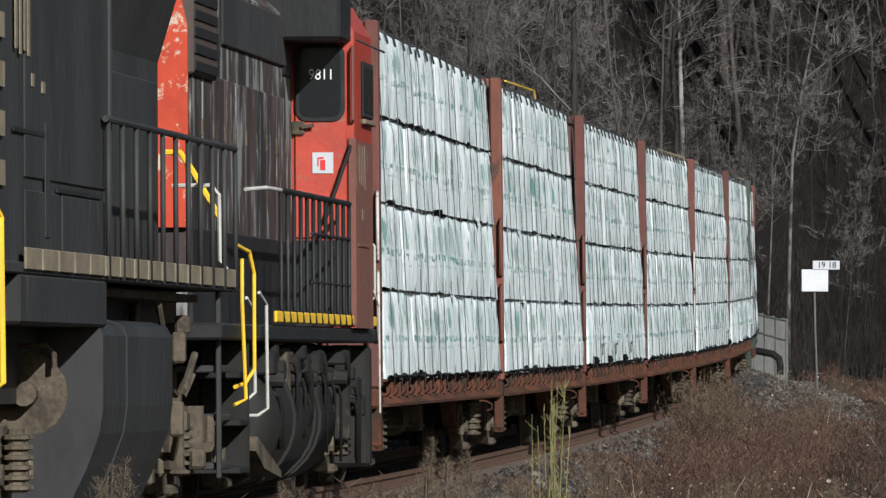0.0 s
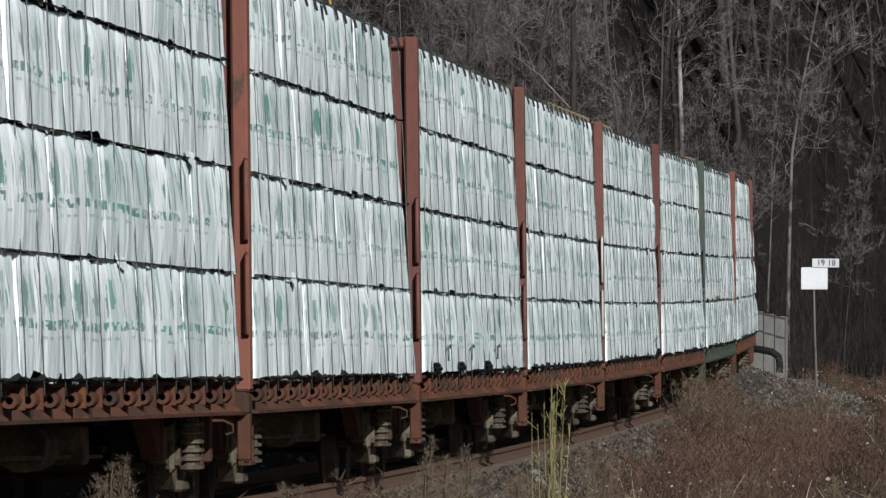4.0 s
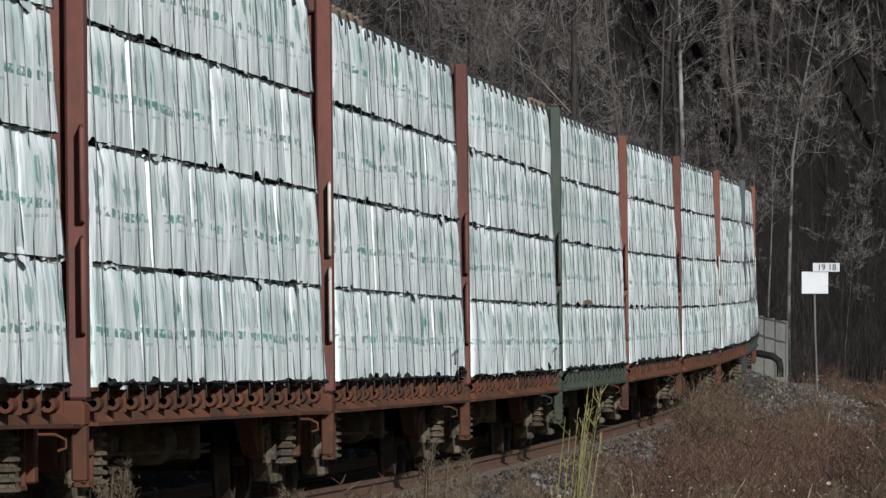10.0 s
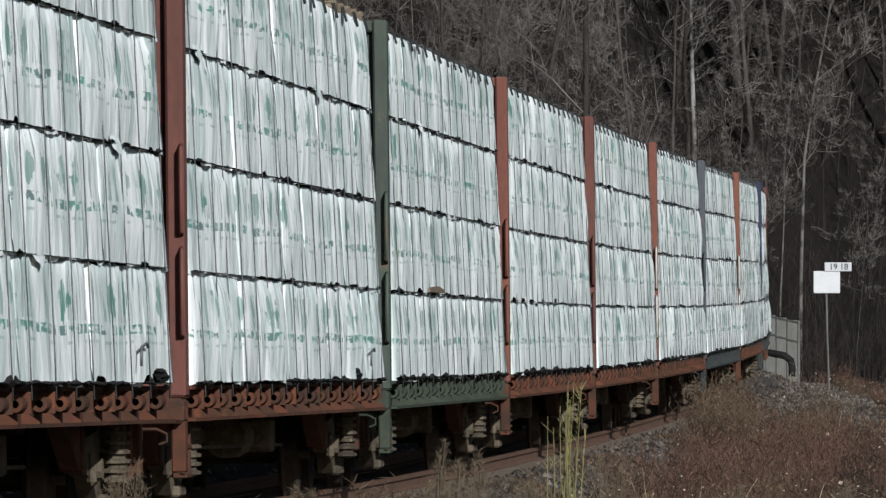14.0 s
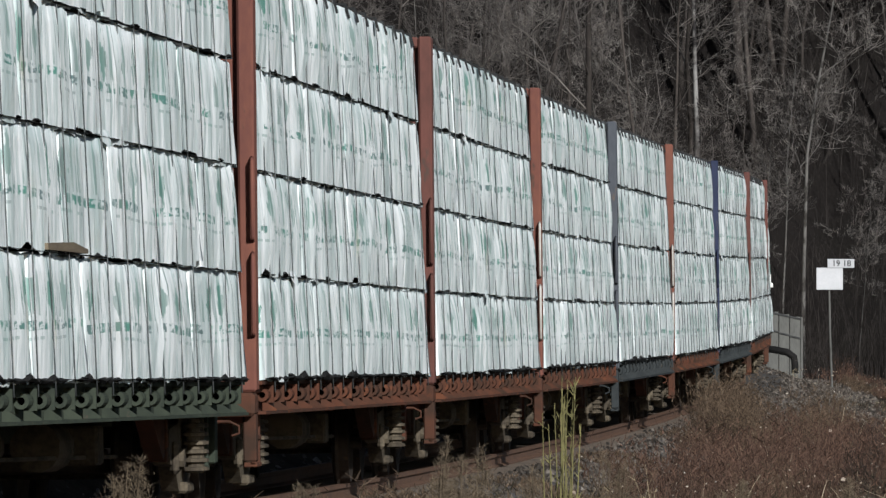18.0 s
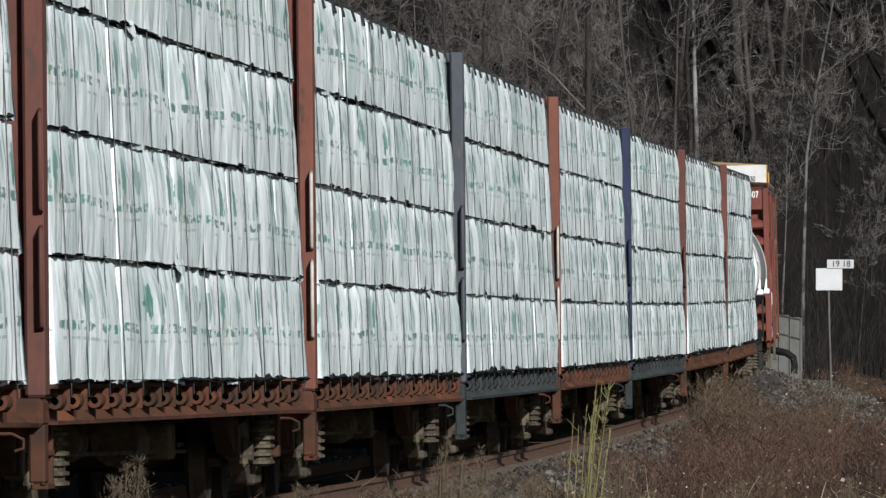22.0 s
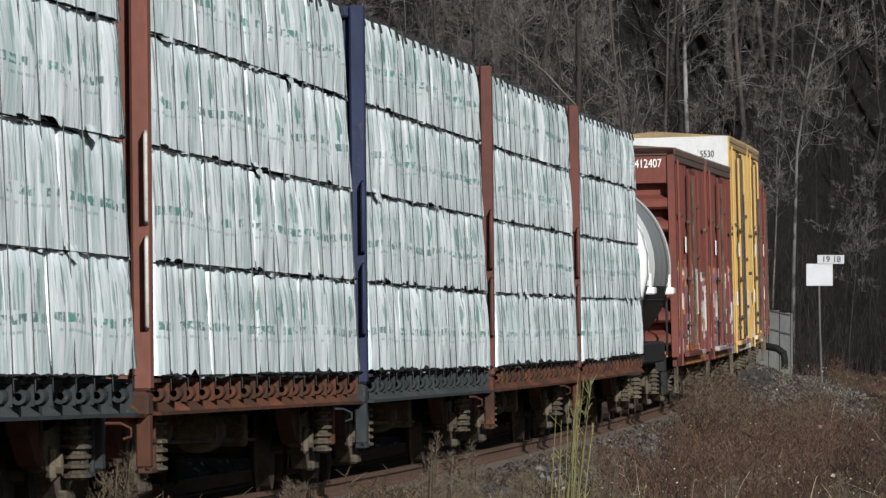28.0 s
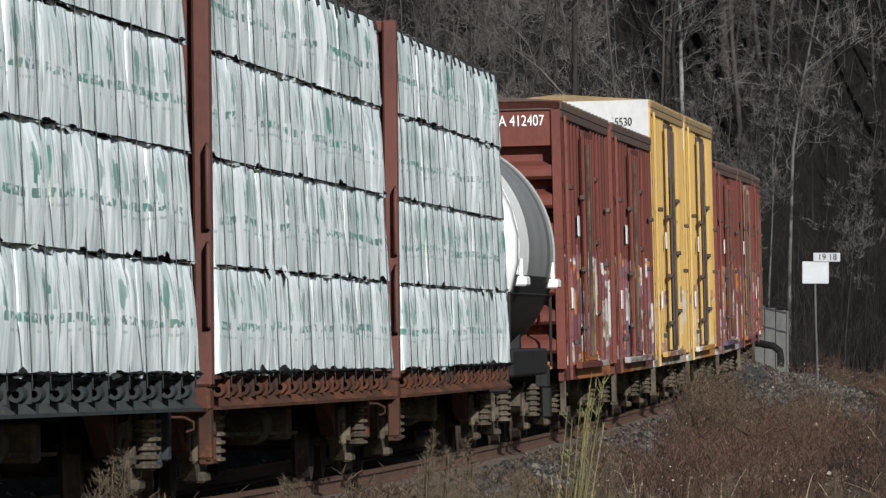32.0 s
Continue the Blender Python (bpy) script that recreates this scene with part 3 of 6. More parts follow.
def grab_iron():
    s = Shape()
    for z0, z1 in ((1.45, 2.15), (2.25, 2.95)):
        s.tube([(HALF - 0.03, -11.66, z0), (HALF - 0.025, -11.74, z0 + 0.03), (HALF - 0.025, -11.74, z1 - 0.03), (HALF - 0.03, -11.66, z1)], 0.017, 6)
    return s


def mirrored(s, q):
    """The same shape for the other side of a car."""
    s.v = [(q * x, y, z) for x, y, z in s.v]
    return s


def step_plate(q):
    """Bent bars of a corner step under the sill."""
    s = Shape()
    for y in (-11.10, -10.66):
        s.box(HALF - 0.10, HALF - 0.06, y - 0.05, y + 0.05, 0.38, 0.80, 0.008)
    for z in (0.37, 0.60):
        s.box(HALF - 0.17, HALF - 0.05, -11.13, -10.63, z - 0.02, z + 0.02, 0.006)
    return mirrored(s, q)


def corner_strap(q):
    """The foot of a corner post, which reaches below the sill."""
    return mirrored(Shape().box(HALF - 0.13, HALF - 0.02, -11.63, -11.38, 0.40, 0.80, 0.012), q)


def uncoupling_lever():
    s = Shape()
    s.tube([(0.25, -11.86, 0.98), (0.40, -11.84, 0.80), (0.95, -11.82, 0.74), (1.22, -11.80, 0.74), (1.30, -11.80, 0.70), (1.30, -11.80, 0.64), (1.24, -11.80, 0.62)], 0.011, 6)
    return s


def bolster_brace():
    """Sloped rusty plate between the deck and the centre sill, beside a truck."""
    s = Shape()
    s.prism([(-1.5, 0.80), (-0.35, 0.80), (-0.35, 0.50), (-0.55, 0.46)], 0, 0.98, 1.12)
    s.box(0.98, 1.14, -0.40, -0.30, 0.44, 0.82, 0.01)
    return s


def centre_beam():
    s = Shape()
    s.box(-0.05, 0.05, -11.4, 11.4, 1.06, 1.25)
    s.box(-0.10, 0.10, -11.4, 11.4, 4.46, 4.60, 0.02)
    for i in range(12):
        y = -11 + i * 2
        s.box(-0.06, 0.06, y - 0.08, y + 0.08, 1.2, 4.45)
    return s


def brake_gear():
    s = Shape()
    s.tube([(0.55, -1.6, 0.62), (0.55, -0.9, 0.62)], 0.16, 12)
    s.tube([(0.75, 0.8, 0.60), (0.75, 1.9, 0.60)], 0.19, 12)
    s.tube([(0.9, -5.5, 0.55), (0.9, 5.5, 0.50)], 0.018, 5)
    s.box(0.7, 1.0, 3.0, 3.5, 0.45, 0.75, 0.02)
    return s


def lump(rx, ry, rz, seed, n=9, m=6):
    """A crumpled lump of sheet."""
    rnd = random.Random(seed)
    vs, fs = [(0, 0, -rz)], []
    for j in range(1, m):
        for i in range(n):
            a, b = 2 * math.pi * i / n, math.pi * j / m
            f = rnd.uniform(0.35, 1.2)
            vs.append((rx * f * math.cos(a) * math.sin(b), ry * f * math.sin(a) * math.sin(b), -rz * math.cos(b) * rnd.uniform(0.7, 1.2)))
    vs.append((0, 0, rz))
    for i in range(n):
        fs.append((0, 1 + (i + 1) % n, 1 + i))
        fs.append((len(vs) - 1, 1 + (m - 2) * n + i, 1 + (m - 2) * n + (i + 1) % n))
        for j in range(m - 2):
            fs.append((1 + j * n + i, 1 + j * n + (i + 1) % n, 1 + (j + 1) * n + (i + 1) % n, 1 + (j + 1) * n + i))
    return Shape().add(vs, fs)


def black_rag():
    return lump(0.055, 0.70, 0.055, 5, 14, 7)


def loose_band():
    return Shape().tube([(HALF + 0.05, 0.55, FLOOR + 0.24), (HALF + 0.06, 0.35, FLOOR + 0.27), (HALF + 0.055, 0.0, FLOOR + 0.24), (HALF + 0.05, -0.02, FLOOR + 0.1)], 0.011, 5)


def torn_flap(seed):
    """A loose corner of wrap that stands off the load."""
    rnd = random.Random(seed)
    s, vs, fs = Shape(), [], []
    n = 6
    for i in range(n + 1):
        u = i / n
        y = (u - 0.5) * 0.8
        out = 0.02 + 0.045 * math.sin(u * math.pi) * rnd.uniform(0.5, 1.0)
        low = -0.03 - 0.09 * math.sin(u * math.pi) * rnd.uniform(0.6, 1.0)
        vs += [(0.004, y, 0.03), (out * 0.45, y, -0.01), (out * 0.7, y, low)]
    for i in range(n):
        for j in (0, 1):
            fs.append((i * 3 + j, i * 3 + j + 1, i * 3 + j + 4, i * 3 + j + 3))
    return s.add(vs, fs)


def black_wad():
    return lump(0.040, 0.40, 0.022, 9)


def leaning(q, m):
    """The place of a thing on a stack: the loads of both sides lean in towards the centre beam."""
    p = Vector((q * HALF, 0, FLOOR + 0.6))
    return Matrix.Translation(p) @ Matrix.Rotation(radians(-2.1 * q), 4, "Y") @ Matrix.Translation(-p) @ m


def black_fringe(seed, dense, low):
    """A ragged black strip along the underside of one tier: a crumpled ribbon with points and gaps."""
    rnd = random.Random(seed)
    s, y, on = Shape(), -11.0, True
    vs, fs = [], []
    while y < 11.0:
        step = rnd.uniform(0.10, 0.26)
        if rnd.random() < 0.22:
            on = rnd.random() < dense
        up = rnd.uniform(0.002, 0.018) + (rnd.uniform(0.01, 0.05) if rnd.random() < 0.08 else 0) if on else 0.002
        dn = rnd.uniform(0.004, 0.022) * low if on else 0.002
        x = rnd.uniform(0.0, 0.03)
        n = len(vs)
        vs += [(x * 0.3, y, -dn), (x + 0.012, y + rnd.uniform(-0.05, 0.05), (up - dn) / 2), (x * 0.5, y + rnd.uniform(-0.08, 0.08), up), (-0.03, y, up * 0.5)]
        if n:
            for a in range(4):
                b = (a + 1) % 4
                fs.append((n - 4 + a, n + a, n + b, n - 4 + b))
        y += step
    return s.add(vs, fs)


def lumber_car(k, colour, grime, words, lengths, loose=(), bare=(), setback=0.0, extra=0.0):
    car = tagged(new("lumber_flatcar"), f"{words} centre-beam flatcar stacked with white-wrapped lumber", "railcar", "lumber cars of the train")
    f = 1 + extra / (2 * 11.3)
    longer = Matrix.Translation((0, extra / 2, 0)) @ Matrix.Diagonal((1, f, 1, 1))
    hang("deck", shared("deck", sill, grime), car, longer)
    hang("centre_beam", shared("centre_beam", centre_beam, colour), car, longer)
    for m in (Matrix.Identity(4), Matrix.Translation((0, extra, 0)) @ TURN @ Matrix.Diagonal((0.84, 1, 1, 1))):
        b = hang("bulkhead", shared("bulkhead", bulkhead, colour), car, m)
        hang("grab_iron", shared("grab_iron", grab_iron, RAIL_WHITE if k in (1, 5, 10, 12) else colour, True), b)
        for q in (1, -1):
            hang("sill_step", shared(f"sill_step{q}", lambda: step_plate(q), grime), b)
            hang("corner_strap", shared(f"corner_strap{q}", lambda: corner_strap(q), grime), b)
        hang("uncoupling_lever", shared("uncoupling_lever", uncoupling_lever, grime), b)
        hang("head_beam", shared("head_beam", head_beam, colour), b)
        hang("end_beam", shared("end_beam", end_beam, grime), b)
        hang("corner_post", shared("corner_post", corner_post, colour), b)
        hang("corner_post", shared("corner_post_far", lambda: Shape().box(-HALF + 0.01, -HALF + 0.15, -11.66, -11.32, 0.985, TOP, 0.02), colour), b)
        for x in (-0.9, -0.45, 0.0, 0.45, 0.9):
            hang("end_rib", shared("end_rib", end_rib, colour), b, pose(x, 0, 0))
        hang("coupler", shared("coupler", coupler, STEEL_DIRT), car, m @ pose(0, -11.6, 0))
    hang("brake_gear", shared("brake_gear", brake_gear, STEEL_DIRT), car)
    for q in (-1, 1):
        y = q * 9.1 + (extra if q > 0 else 0)
        bogie(car, y)
        for turn in (0, 180):
            hang("bolster_brace", shared("bolster_brace", bolster_brace, SILL_RED), car, pose(0, y - 1.0 if not turn else y + 1.0, 0, 0, 0, turn))
    for i in range(16):
        y = -10.55 + i * 1.407 * f
        j = 0.12 * math.sin(i * 2.3 + k)
        hang("cable", shared("cable", strap, CABLE, True), car, leaning(1, pose(0, y + j, 0, 1.6 * math.sin(i * 5.1 + k * 2))))
        hang("corner_guard", shared("corner_guard", guard, RUBBER), car, leaning(1, pose(0, y + j, 0)))
        hang("winch", shared("winch", winch, grime), car, pose(0, y + j, 0))
        hang("gusset", shared("gusset", gusset, grime), car, pose(0, y + 0.55, 0))
    for y in loose:
        hang("black_rag", shared("black_rag", black_rag, PLASTIC), car, leaning(1, pose(HALF + 0.02, y, FLOOR + 0.03)), "crumpled black plastic")
        hang("loose_band", shared("loose_band", loose_band, CABLE, True), car, leaning(1, pose(0, y + 2.0 if y < 7.5 else y - 1.6, 0)), "loose dark band end")
    rnd = random.Random(100 + k)
    for i in range(2):
        hang("torn_flap", shared(f"torn_flap{i % 3}", lambda: torn_flap(30 + i % 3), WRAP), car, leaning(1, pose(HALF + 0.01, rnd.uniform(-10, 9.5), FLOOR + rnd.choice((1, 1, 2, 3)) * TIER)), "loose torn flap of white wrap")
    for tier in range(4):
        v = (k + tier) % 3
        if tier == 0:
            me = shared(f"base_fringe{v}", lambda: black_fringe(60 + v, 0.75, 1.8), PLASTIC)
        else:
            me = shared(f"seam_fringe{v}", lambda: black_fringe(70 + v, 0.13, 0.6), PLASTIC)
        hang("plastic_fringe", me, car, leaning(1, Matrix.Translation((HALF + (0.012 if tier else 0.025), extra / 2, FLOOR + tier * TIER - 0.022)) @ Matrix.Diagonal((1, f, 0.55 if tier else 1, 1))), "ragged black strip in the seam")
    if k == 7:
        part("slipped_board", Shape().prism([(-5.4, FLOOR + TIER - 0.01), (-2.6, FLOOR + TIER - 0.01), (-2.6, FLOOR + TIER + 0.02), (-3.6, FLOOR + TIER + 0.06), (-5.4, FLOOR + TIER + 0.035)], 0, HALF - 0.2, HALF + 0.045), WOOD, car, "bare tan boards slipped out of the seam")
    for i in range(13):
        hang("black_wad", shared("black_wad", black_wad, PLASTIC), car, leaning(1, pose(HALF + 0.005, rnd.uniform(-10.5, 10), FLOOR + rnd.choice((0, 1, 1, 2, 2, 3, 3)) * TIER - 0.012)) @ Matrix.Diagonal((1, rnd.uniform(0.3, 1.2), rnd.uniform(0.4, 1.3), 1)), "black lump in the seam")
    for q in (1, -1):
        for tier in range(4):
            total = LOAD + extra - setback * tier
            cuts = lengths[(tier + k) % len(lengths)]
            y = -LOAD / 2
            for n, part_len in enumerate(cuts):
                ln = part_len * total / sum(cuts)
                variant = rnd.randrange(5)
                key = (round(ln, 2), variant, n == 0)
                x = q * (HALF - 0.60 + rnd.uniform(-0.002, 0.002))
                m = Matrix.Translation((x, y + ln / 2, FLOOR + tier * TIER + rnd.uniform(-0.012, 0.012)))
                m = m @ Euler((radians(rnd.uniform(-0.10, 0.10)), 0, radians(rnd.uniform(-0.03, 0.03)))).to_matrix().to_4x4()
                m = leaning(q, m)
                if q < 0:
                    m = m @ TURN
                w = hang("lumber_package", bundle_mesh(key, ln - 0.05, n == 0, 7 * variant + int(ln * 10)), car, m)
                hang("timber", boards_mesh(round(ln, 2), ln - 0.05, tier == 3 and n in bare and q > 0), w, None, "bare sawn timber")
                y += ln
    return car


# ---- the train: lumber cars ----
MIX_A = [(4.9, 4.9, 4.9, 4.9, 2.6), (4.9, 4.9, 2.6, 4.9, 4.9)]
MIX_B = [(3.7,) * 6, (4.9, 3.7, 4.9, 3.7, 4.9)]
MIX_C = [(6.1, 4.9, 6.1, 4.9), (4.9, 6.1, 4.9, 6.1)]
SHIFT = [-0.75, -0.23, -0.18, -0.35, 0.31, -0.01, 0.25, -0.17, 0.64, 0.89, 0.98, 0.29, 0.47, 0.58, 0.71]
COLOURS = {7: (GREEN_DARK, "dark green"), 10: (BROWN_OXIDE, "dull brown"), 11: (GREY_DARK, "dark grey"), 12: (ORANGE_OXIDE, "faded orange-red"), 13: (NAVY, "navy blue"),
           2: (BROWN_OXIDE, "dull brown"), 8: (BROWN_OXIDE, "dull brown")}
FIRST, PITCH = 91.09, 24.4
for k in range(1, 16):
    colour, words = COLOURS.get(k, (OXIDE, "oxide red"))
    extra = (SHIFT[k] - SHIFT[k - 1]) if k < 15 else 0.0
    car = lumber_car(k, colour, {7: SILL_GREEN, 11: SILL_DARK, 13: SILL_DARK}.get(k, SILL_RED), words, (MIX_A, MIX_B, MIX_C)[k % 3], loose={3: (-9.5, -4.5, 1.5), 5: (9.6,), 6: (7.0,)}.get(k, ()), setback=0.55 if k == 2 else 0.0, extra=extra, bare={4: (2, 3, 4), 6: (4, 5), 5: (0,)}.get(k, ()))
    if k == 2:
        part("roof_pole", Shape().tube([(1.2, -5.5, TOP + 0.10), (1.25, 1.6, TOP + 0.12), (1.25, 1.9, TOP + 0.02)], 0.013, 6), YELLOW, car, "yellow pole on top of the load")
    ROLLING.append((car, FIRST + k * PITCH + SHIFT[k - 1] + LOAD / 2, 9.1, 0.6))


# ---- tank car ----
def tank_car():
    car = tagged(new("tank_car"), "white and grey railway tank car with a black underside", "railcar")
    r, zc, half = 1.53, 2.50, 5.1

    def ring(y0, y1, a0, a1, rr, n=72):
        s = Shape()
        vs, fs = [], []
        for y in (y0, y1):
            for rad in (rr, rr - 0.03):
                for i in range(n + 1):
                    w = a0 + (a1 - a0) * i / n
                    vs.append((rad * math.cos(w), y, zc + rad * math.sin(w)))
        m = n + 1
        for i in range(n):
            fs += [(i, i + 1, 2 * m + i + 1, 2 * m + i), (m + i, 3 * m + i, 3 * m + i + 1, m + i + 1), (i, m + i, m + i + 1, i + 1), (2 * m + i, 2 * m + i + 1, 3 * m + i + 1, 3 * m + i)]
        return s.add(vs, fs)
    up = (radians(-12), radians(192))
    low = (radians(192), radians(348))
    part("shell", ring(-half, half, *low, r), BLACK, car, "black lower tank shell")
    y = -half
    for ln, mat, words in ((2.6, WHITE, "white tank band"), (5.2, TANK_GREY, "grey tank band"), (0.9, TANK_DARK, "dark tank band"), (1.5, TANK_RIM, "pale grey tank band")):
        part("shell_band", ring(y, y + ln - 0.004, *up, r), mat, car, words)
        y += ln
    for q, mat in ((-1, WHITE), (1, TANK_GREY)):
        prof = [(0.0, r), (0.15, r * 0.97), (0.32, r * 0.85), (0.45, r * 0.62), (0.53, r * 0.32), (0.55, 0.02)]
        part("tank_head", Shape().tube([(0, q * (half + a), zc) for a, b in prof], [b for a, b in prof], 28), mat, car, smooth=True)
    for y in (4.5,):
        part("seam_ring", ring(y, y + 0.10, *up, r + 0.02), TANK_RIM, car)
    part("underframe", Shape().box(-0.35, 0.35, -5.9, 5.9, 0.65, 1.0, 0.03).box(-1.4, 1.4, -5.9, -5.5, 0.72, 1.02, 0.02).box(-1.4, 1.4, 5.5, 5.9, 0.72, 1.02, 0.02).box(-1.1, 1.1, -4.2, -3.6, 0.9, 1.5).box(-1.1, 1.1, 3.6, 4.2, 0.9, 1.5), BLACK, car)
    # added black box: stands in for the shaded lower shell
    part("side_skirt", Shape().box(0.5, 1.40, -4.38, 5.2, 0.9, 1.25, 0.03), BLACK, car, "black box put in for the shade below the tank")
    part("end_platform", Shape().box(-0.4, 1.0, -5.85, -4.9, 0.62, 2.05, 0.03), PLASTIC, car, "black end platform casing")
    part("dome", Shape().tube([(0, 0, zc + r - 0.05), (0, 0, zc + r + 0.28)], 0.6, 18).box(-0.9, 0.9, -1.2, 1.2, zc + r + 0.02, zc + r + 0.06), TANK_GREY, car)
    for y, z in ((-4.3, 2.16), (4.6, 2.16)):
        part("rail_bracket", Shape().box(1.44, 1.60, y - 0.5, y + 0.5, z - 0.12, z, 0.02).box(1.50, 1.55, y - 0.45, y - 0.1, z, z + 0.22, 0.01), WHITE, car, "white handrail bracket")
    for q in (-1, 1):
        s = Shape()
        s.tube([(q * 1.42, -5.8, 1.0), (q * 1.42, -5.8, 1.95), (q * 1.42, 5.8, 1.95), (q * 1.42, 5.8, 1.0)], 0.02, 6)
        part("handrail", s, BLACK, car)
        part("corner_step", Shape().box(q * 1.36 - 0.06, q * 1.36 + 0.06, q * 5.6 - 0.25, q * 5.6 + 0.25, 0.32, 0.72, 0.02), BLACK, car)
        hang("coupler", shared("coupler", coupler, STEEL_DIRT), car, pose(0, -5.9, 0) if q < 0 else TURN @ pose(0, -5.9, 0))
        bogie(car, q * 4.0)
    return car


def rib_end(length, w, high):
    """The dished end wall of a boxcar with its horizontal ribs, at -y."""
    s = Shape()
    s.box(-w + 0.04, w - 0.04, -length / 2 + 0.26, -length / 2 + 0.30, 1.0, high - 0.06)
    s.box(-w + 0.10, w - 0.10, -length / 2 + 0.04, -length / 2 + 0.27, high - 0.60, high - 0.07)
    return s


def end_rib_at(length, w):
    a = -length / 2
    return Shape().prism([(a + 0.27, -0.10), (a + 0.0, -0.09), (a - 0.05, -0.05), (a - 0.05, 0.04), (a + 0.02, 0.09), (a + 0.27, 0.16)], 0, -w + 0.13, w - 0.13)


def end_frame(length, w, high):
    """Corner posts and top beam of a boxcar's end, one welded frame."""
    a, b, c = w, w - 0.12, high
    return Shape().prism([(-a, 0.95), (-b, 0.95), (-b, c - 0.1), (b, c - 0.1), (b, 0.95), (a, 0.95), (a, c), (-a, c)], 1, -length / 2, -length / 2 + 0.32)


def boxcar(words, body, door, roof, high, cap=None, number="", length=16.2, small=""):
    w = 1.50 if body is BOX_YELLOW else 1.54
    plain = BOX_YELLOW_PLAIN if body is BOX_YELLOW else BOX_RED_PLAIN
    car = tagged(new("boxcar"), words, "railcar", "boxcars of the train")
    s = Shape()
    for q in (-1, 1):
        x0, x1 = sorted((q * (w - 0.08), q * (w - 0.03)))
        s.box(x0, x1, -length / 2 + 0.1, length / 2 - 0.1, 0.98, high - 0.12)
    s.box(-w + 0.1, w - 0.1, -length / 2 + 0.15, length / 2 - 0.15, 0.95, 1.05)
    part("side_wall", s, body, car)
    for q in (1, -1):
        m = Matrix.Identity(4) if q > 0 else TURN
        e = hang("end_wall", shared(f"end_wall{high}", lambda: rib_end(length, w, high), plain), car, m)
        hang("end_frame", shared(f"end_frame{high}", lambda: end_frame(length, w, high), plain), e)
        z = 1.25
        while z < high - 0.72:
            hang("end_rib", shared("box_end_rib", lambda: end_rib_at(length, w), plain), e, pose(0, 0, z))
            z += 0.39
        if cap:
            part("end_cap", Shape().box(-w + 0.02, w - 0.02, -length / 2 - 0.006, -length / 2 + 0.05, high - 0.62, high + 0.005, 0.01), cap, e, "white upper end panel")
        hang("coupler", shared("coupler", coupler, STEEL_DIRT), car, m @ pose(0, -length / 2 - 0.05, 0))
        bogie(car, q * (length / 2 - 2.1))
        for i in range(15):      # posts along the side, none behind the door
            y = -length / 2 + 0.55 + i * (length - 1.1) / 14
            if abs(y) > 1.75:
                hang("side_post", shared(f"side_post{high}", lambda: Shape().prism([(w - 0.03, -0.09), (w, -0.05), (w, 0.05), (w - 0.03, 0.09)], 2, 1.0, high - 0.14), body), car, m @ pose(0, y, 0))
        d = hang("sliding_door", shared(f"sliding_door{high}", lambda: Shape().box(w - 0.02, w + 0.04, -1.55, 1.55, 1.02, high - 0.30, 0.015), door), car, m)
        for y in (-1.1, -0.4, 0.4, 1.1):
            hang("door_rib", shared(f"door_rib{high}", lambda: Shape().box(w + 0.035, w + 0.065, -0.04, 0.04, 1.1, high - 0.4, 0.01), door), d, pose(0, y, 0))
        hang("door_bar", shared("door_bar", lambda: Shape().tube([(w + 0.08, -1.3, 1.1), (w + 0.08, -1.3, high - 0.5)], 0.022, 6), STEEL_DIRT), d)
        hang("door_track", shared("door_track", lambda: Shape().box(w - 0.02, w + 0.07, -4.6, 4.6, 0.93, 1.02, 0.01), body), car, m)
        hang("ladder", shared(f"ladder{high}", lambda: ladder(w, length, high), plain), car, m)
        part("side_sill", Shape().box(w - 0.12, w - 0.04, -length / 2 + 0.1, length / 2 - 0.1, 0.78, 0.99, 0.01), body, car, m=m)
        part("sill_step", Shape().box(w - 0.1, w - 0.04, -length / 2 + 0.15, -length / 2 + 0.2, 0.35, 0.8).box(w - 0.1, w - 0.04, -length / 2 + 0.55, -length / 2 + 0.6, 0.35, 0.8).box(w - 0.12, w - 0.02, -length / 2 + 0.15, -length / 2 + 0.6, 0.33, 0.37), STEEL_DIRT, car, m=m)
        for y, z in ((-2.2, 1.5), (-2.2, 2.3), (-2.2, 3.3), (2.0, 1.7), (2.0, 2.7), (2.0, 3.6), (-5.2, 1.3), (5.6, 2.4), (-6.4, 3.4), (6.6, 3.2)):
            hang("lock_bracket", shared("lock_bracket", lambda: Shape().box(w, w + 0.07, -0.28, 0.28, -0.035, 0.035, 0.012), BOX_DOOR), car, m @ pose(0, y, z))
        for y in (-2.3, 2.3):
            hang("lock_rod", shared(f"lock_rod{high}", lambda: Shape().tube([(w + 0.05, 0, 1.05), (w + 0.05, 0, high - 0.4)], 0.025, 6), plain), car, m @ pose(0, y, 0))
        for y, z in ((-3.1, 2.9), (2.6, 2.1), (-5.6, 1.9)):
            hang("placard", shared("placard", lambda: Shape().box(w + 0.002, w + 0.012, -0.3, 0.3, -0.14, 0.14), WHITE), car, m @ pose(0, y, z), "white stencil panel")
    s = Shape()
    s.prism([(-w - 0.02, high - 0.12), (w + 0.02, high - 0.12), (w + 0.02, high - 0.02), (0, high + 0.10), (-w - 0.02, high - 0.02)], 1, -length / 2, length / 2)
    for i in range(13):
        y = -length / 2 + 0.3 + i * (length - 0.6) / 12
        s.prism([(-w - 0.03, high - 0.05), (w + 0.03, high - 0.05), (w + 0.03, high + 0.0), (0, high + 0.13), (-w - 0.03, high + 0.0)], 1, y - 0.04, y + 0.04)
    part("roof", s, roof, car)
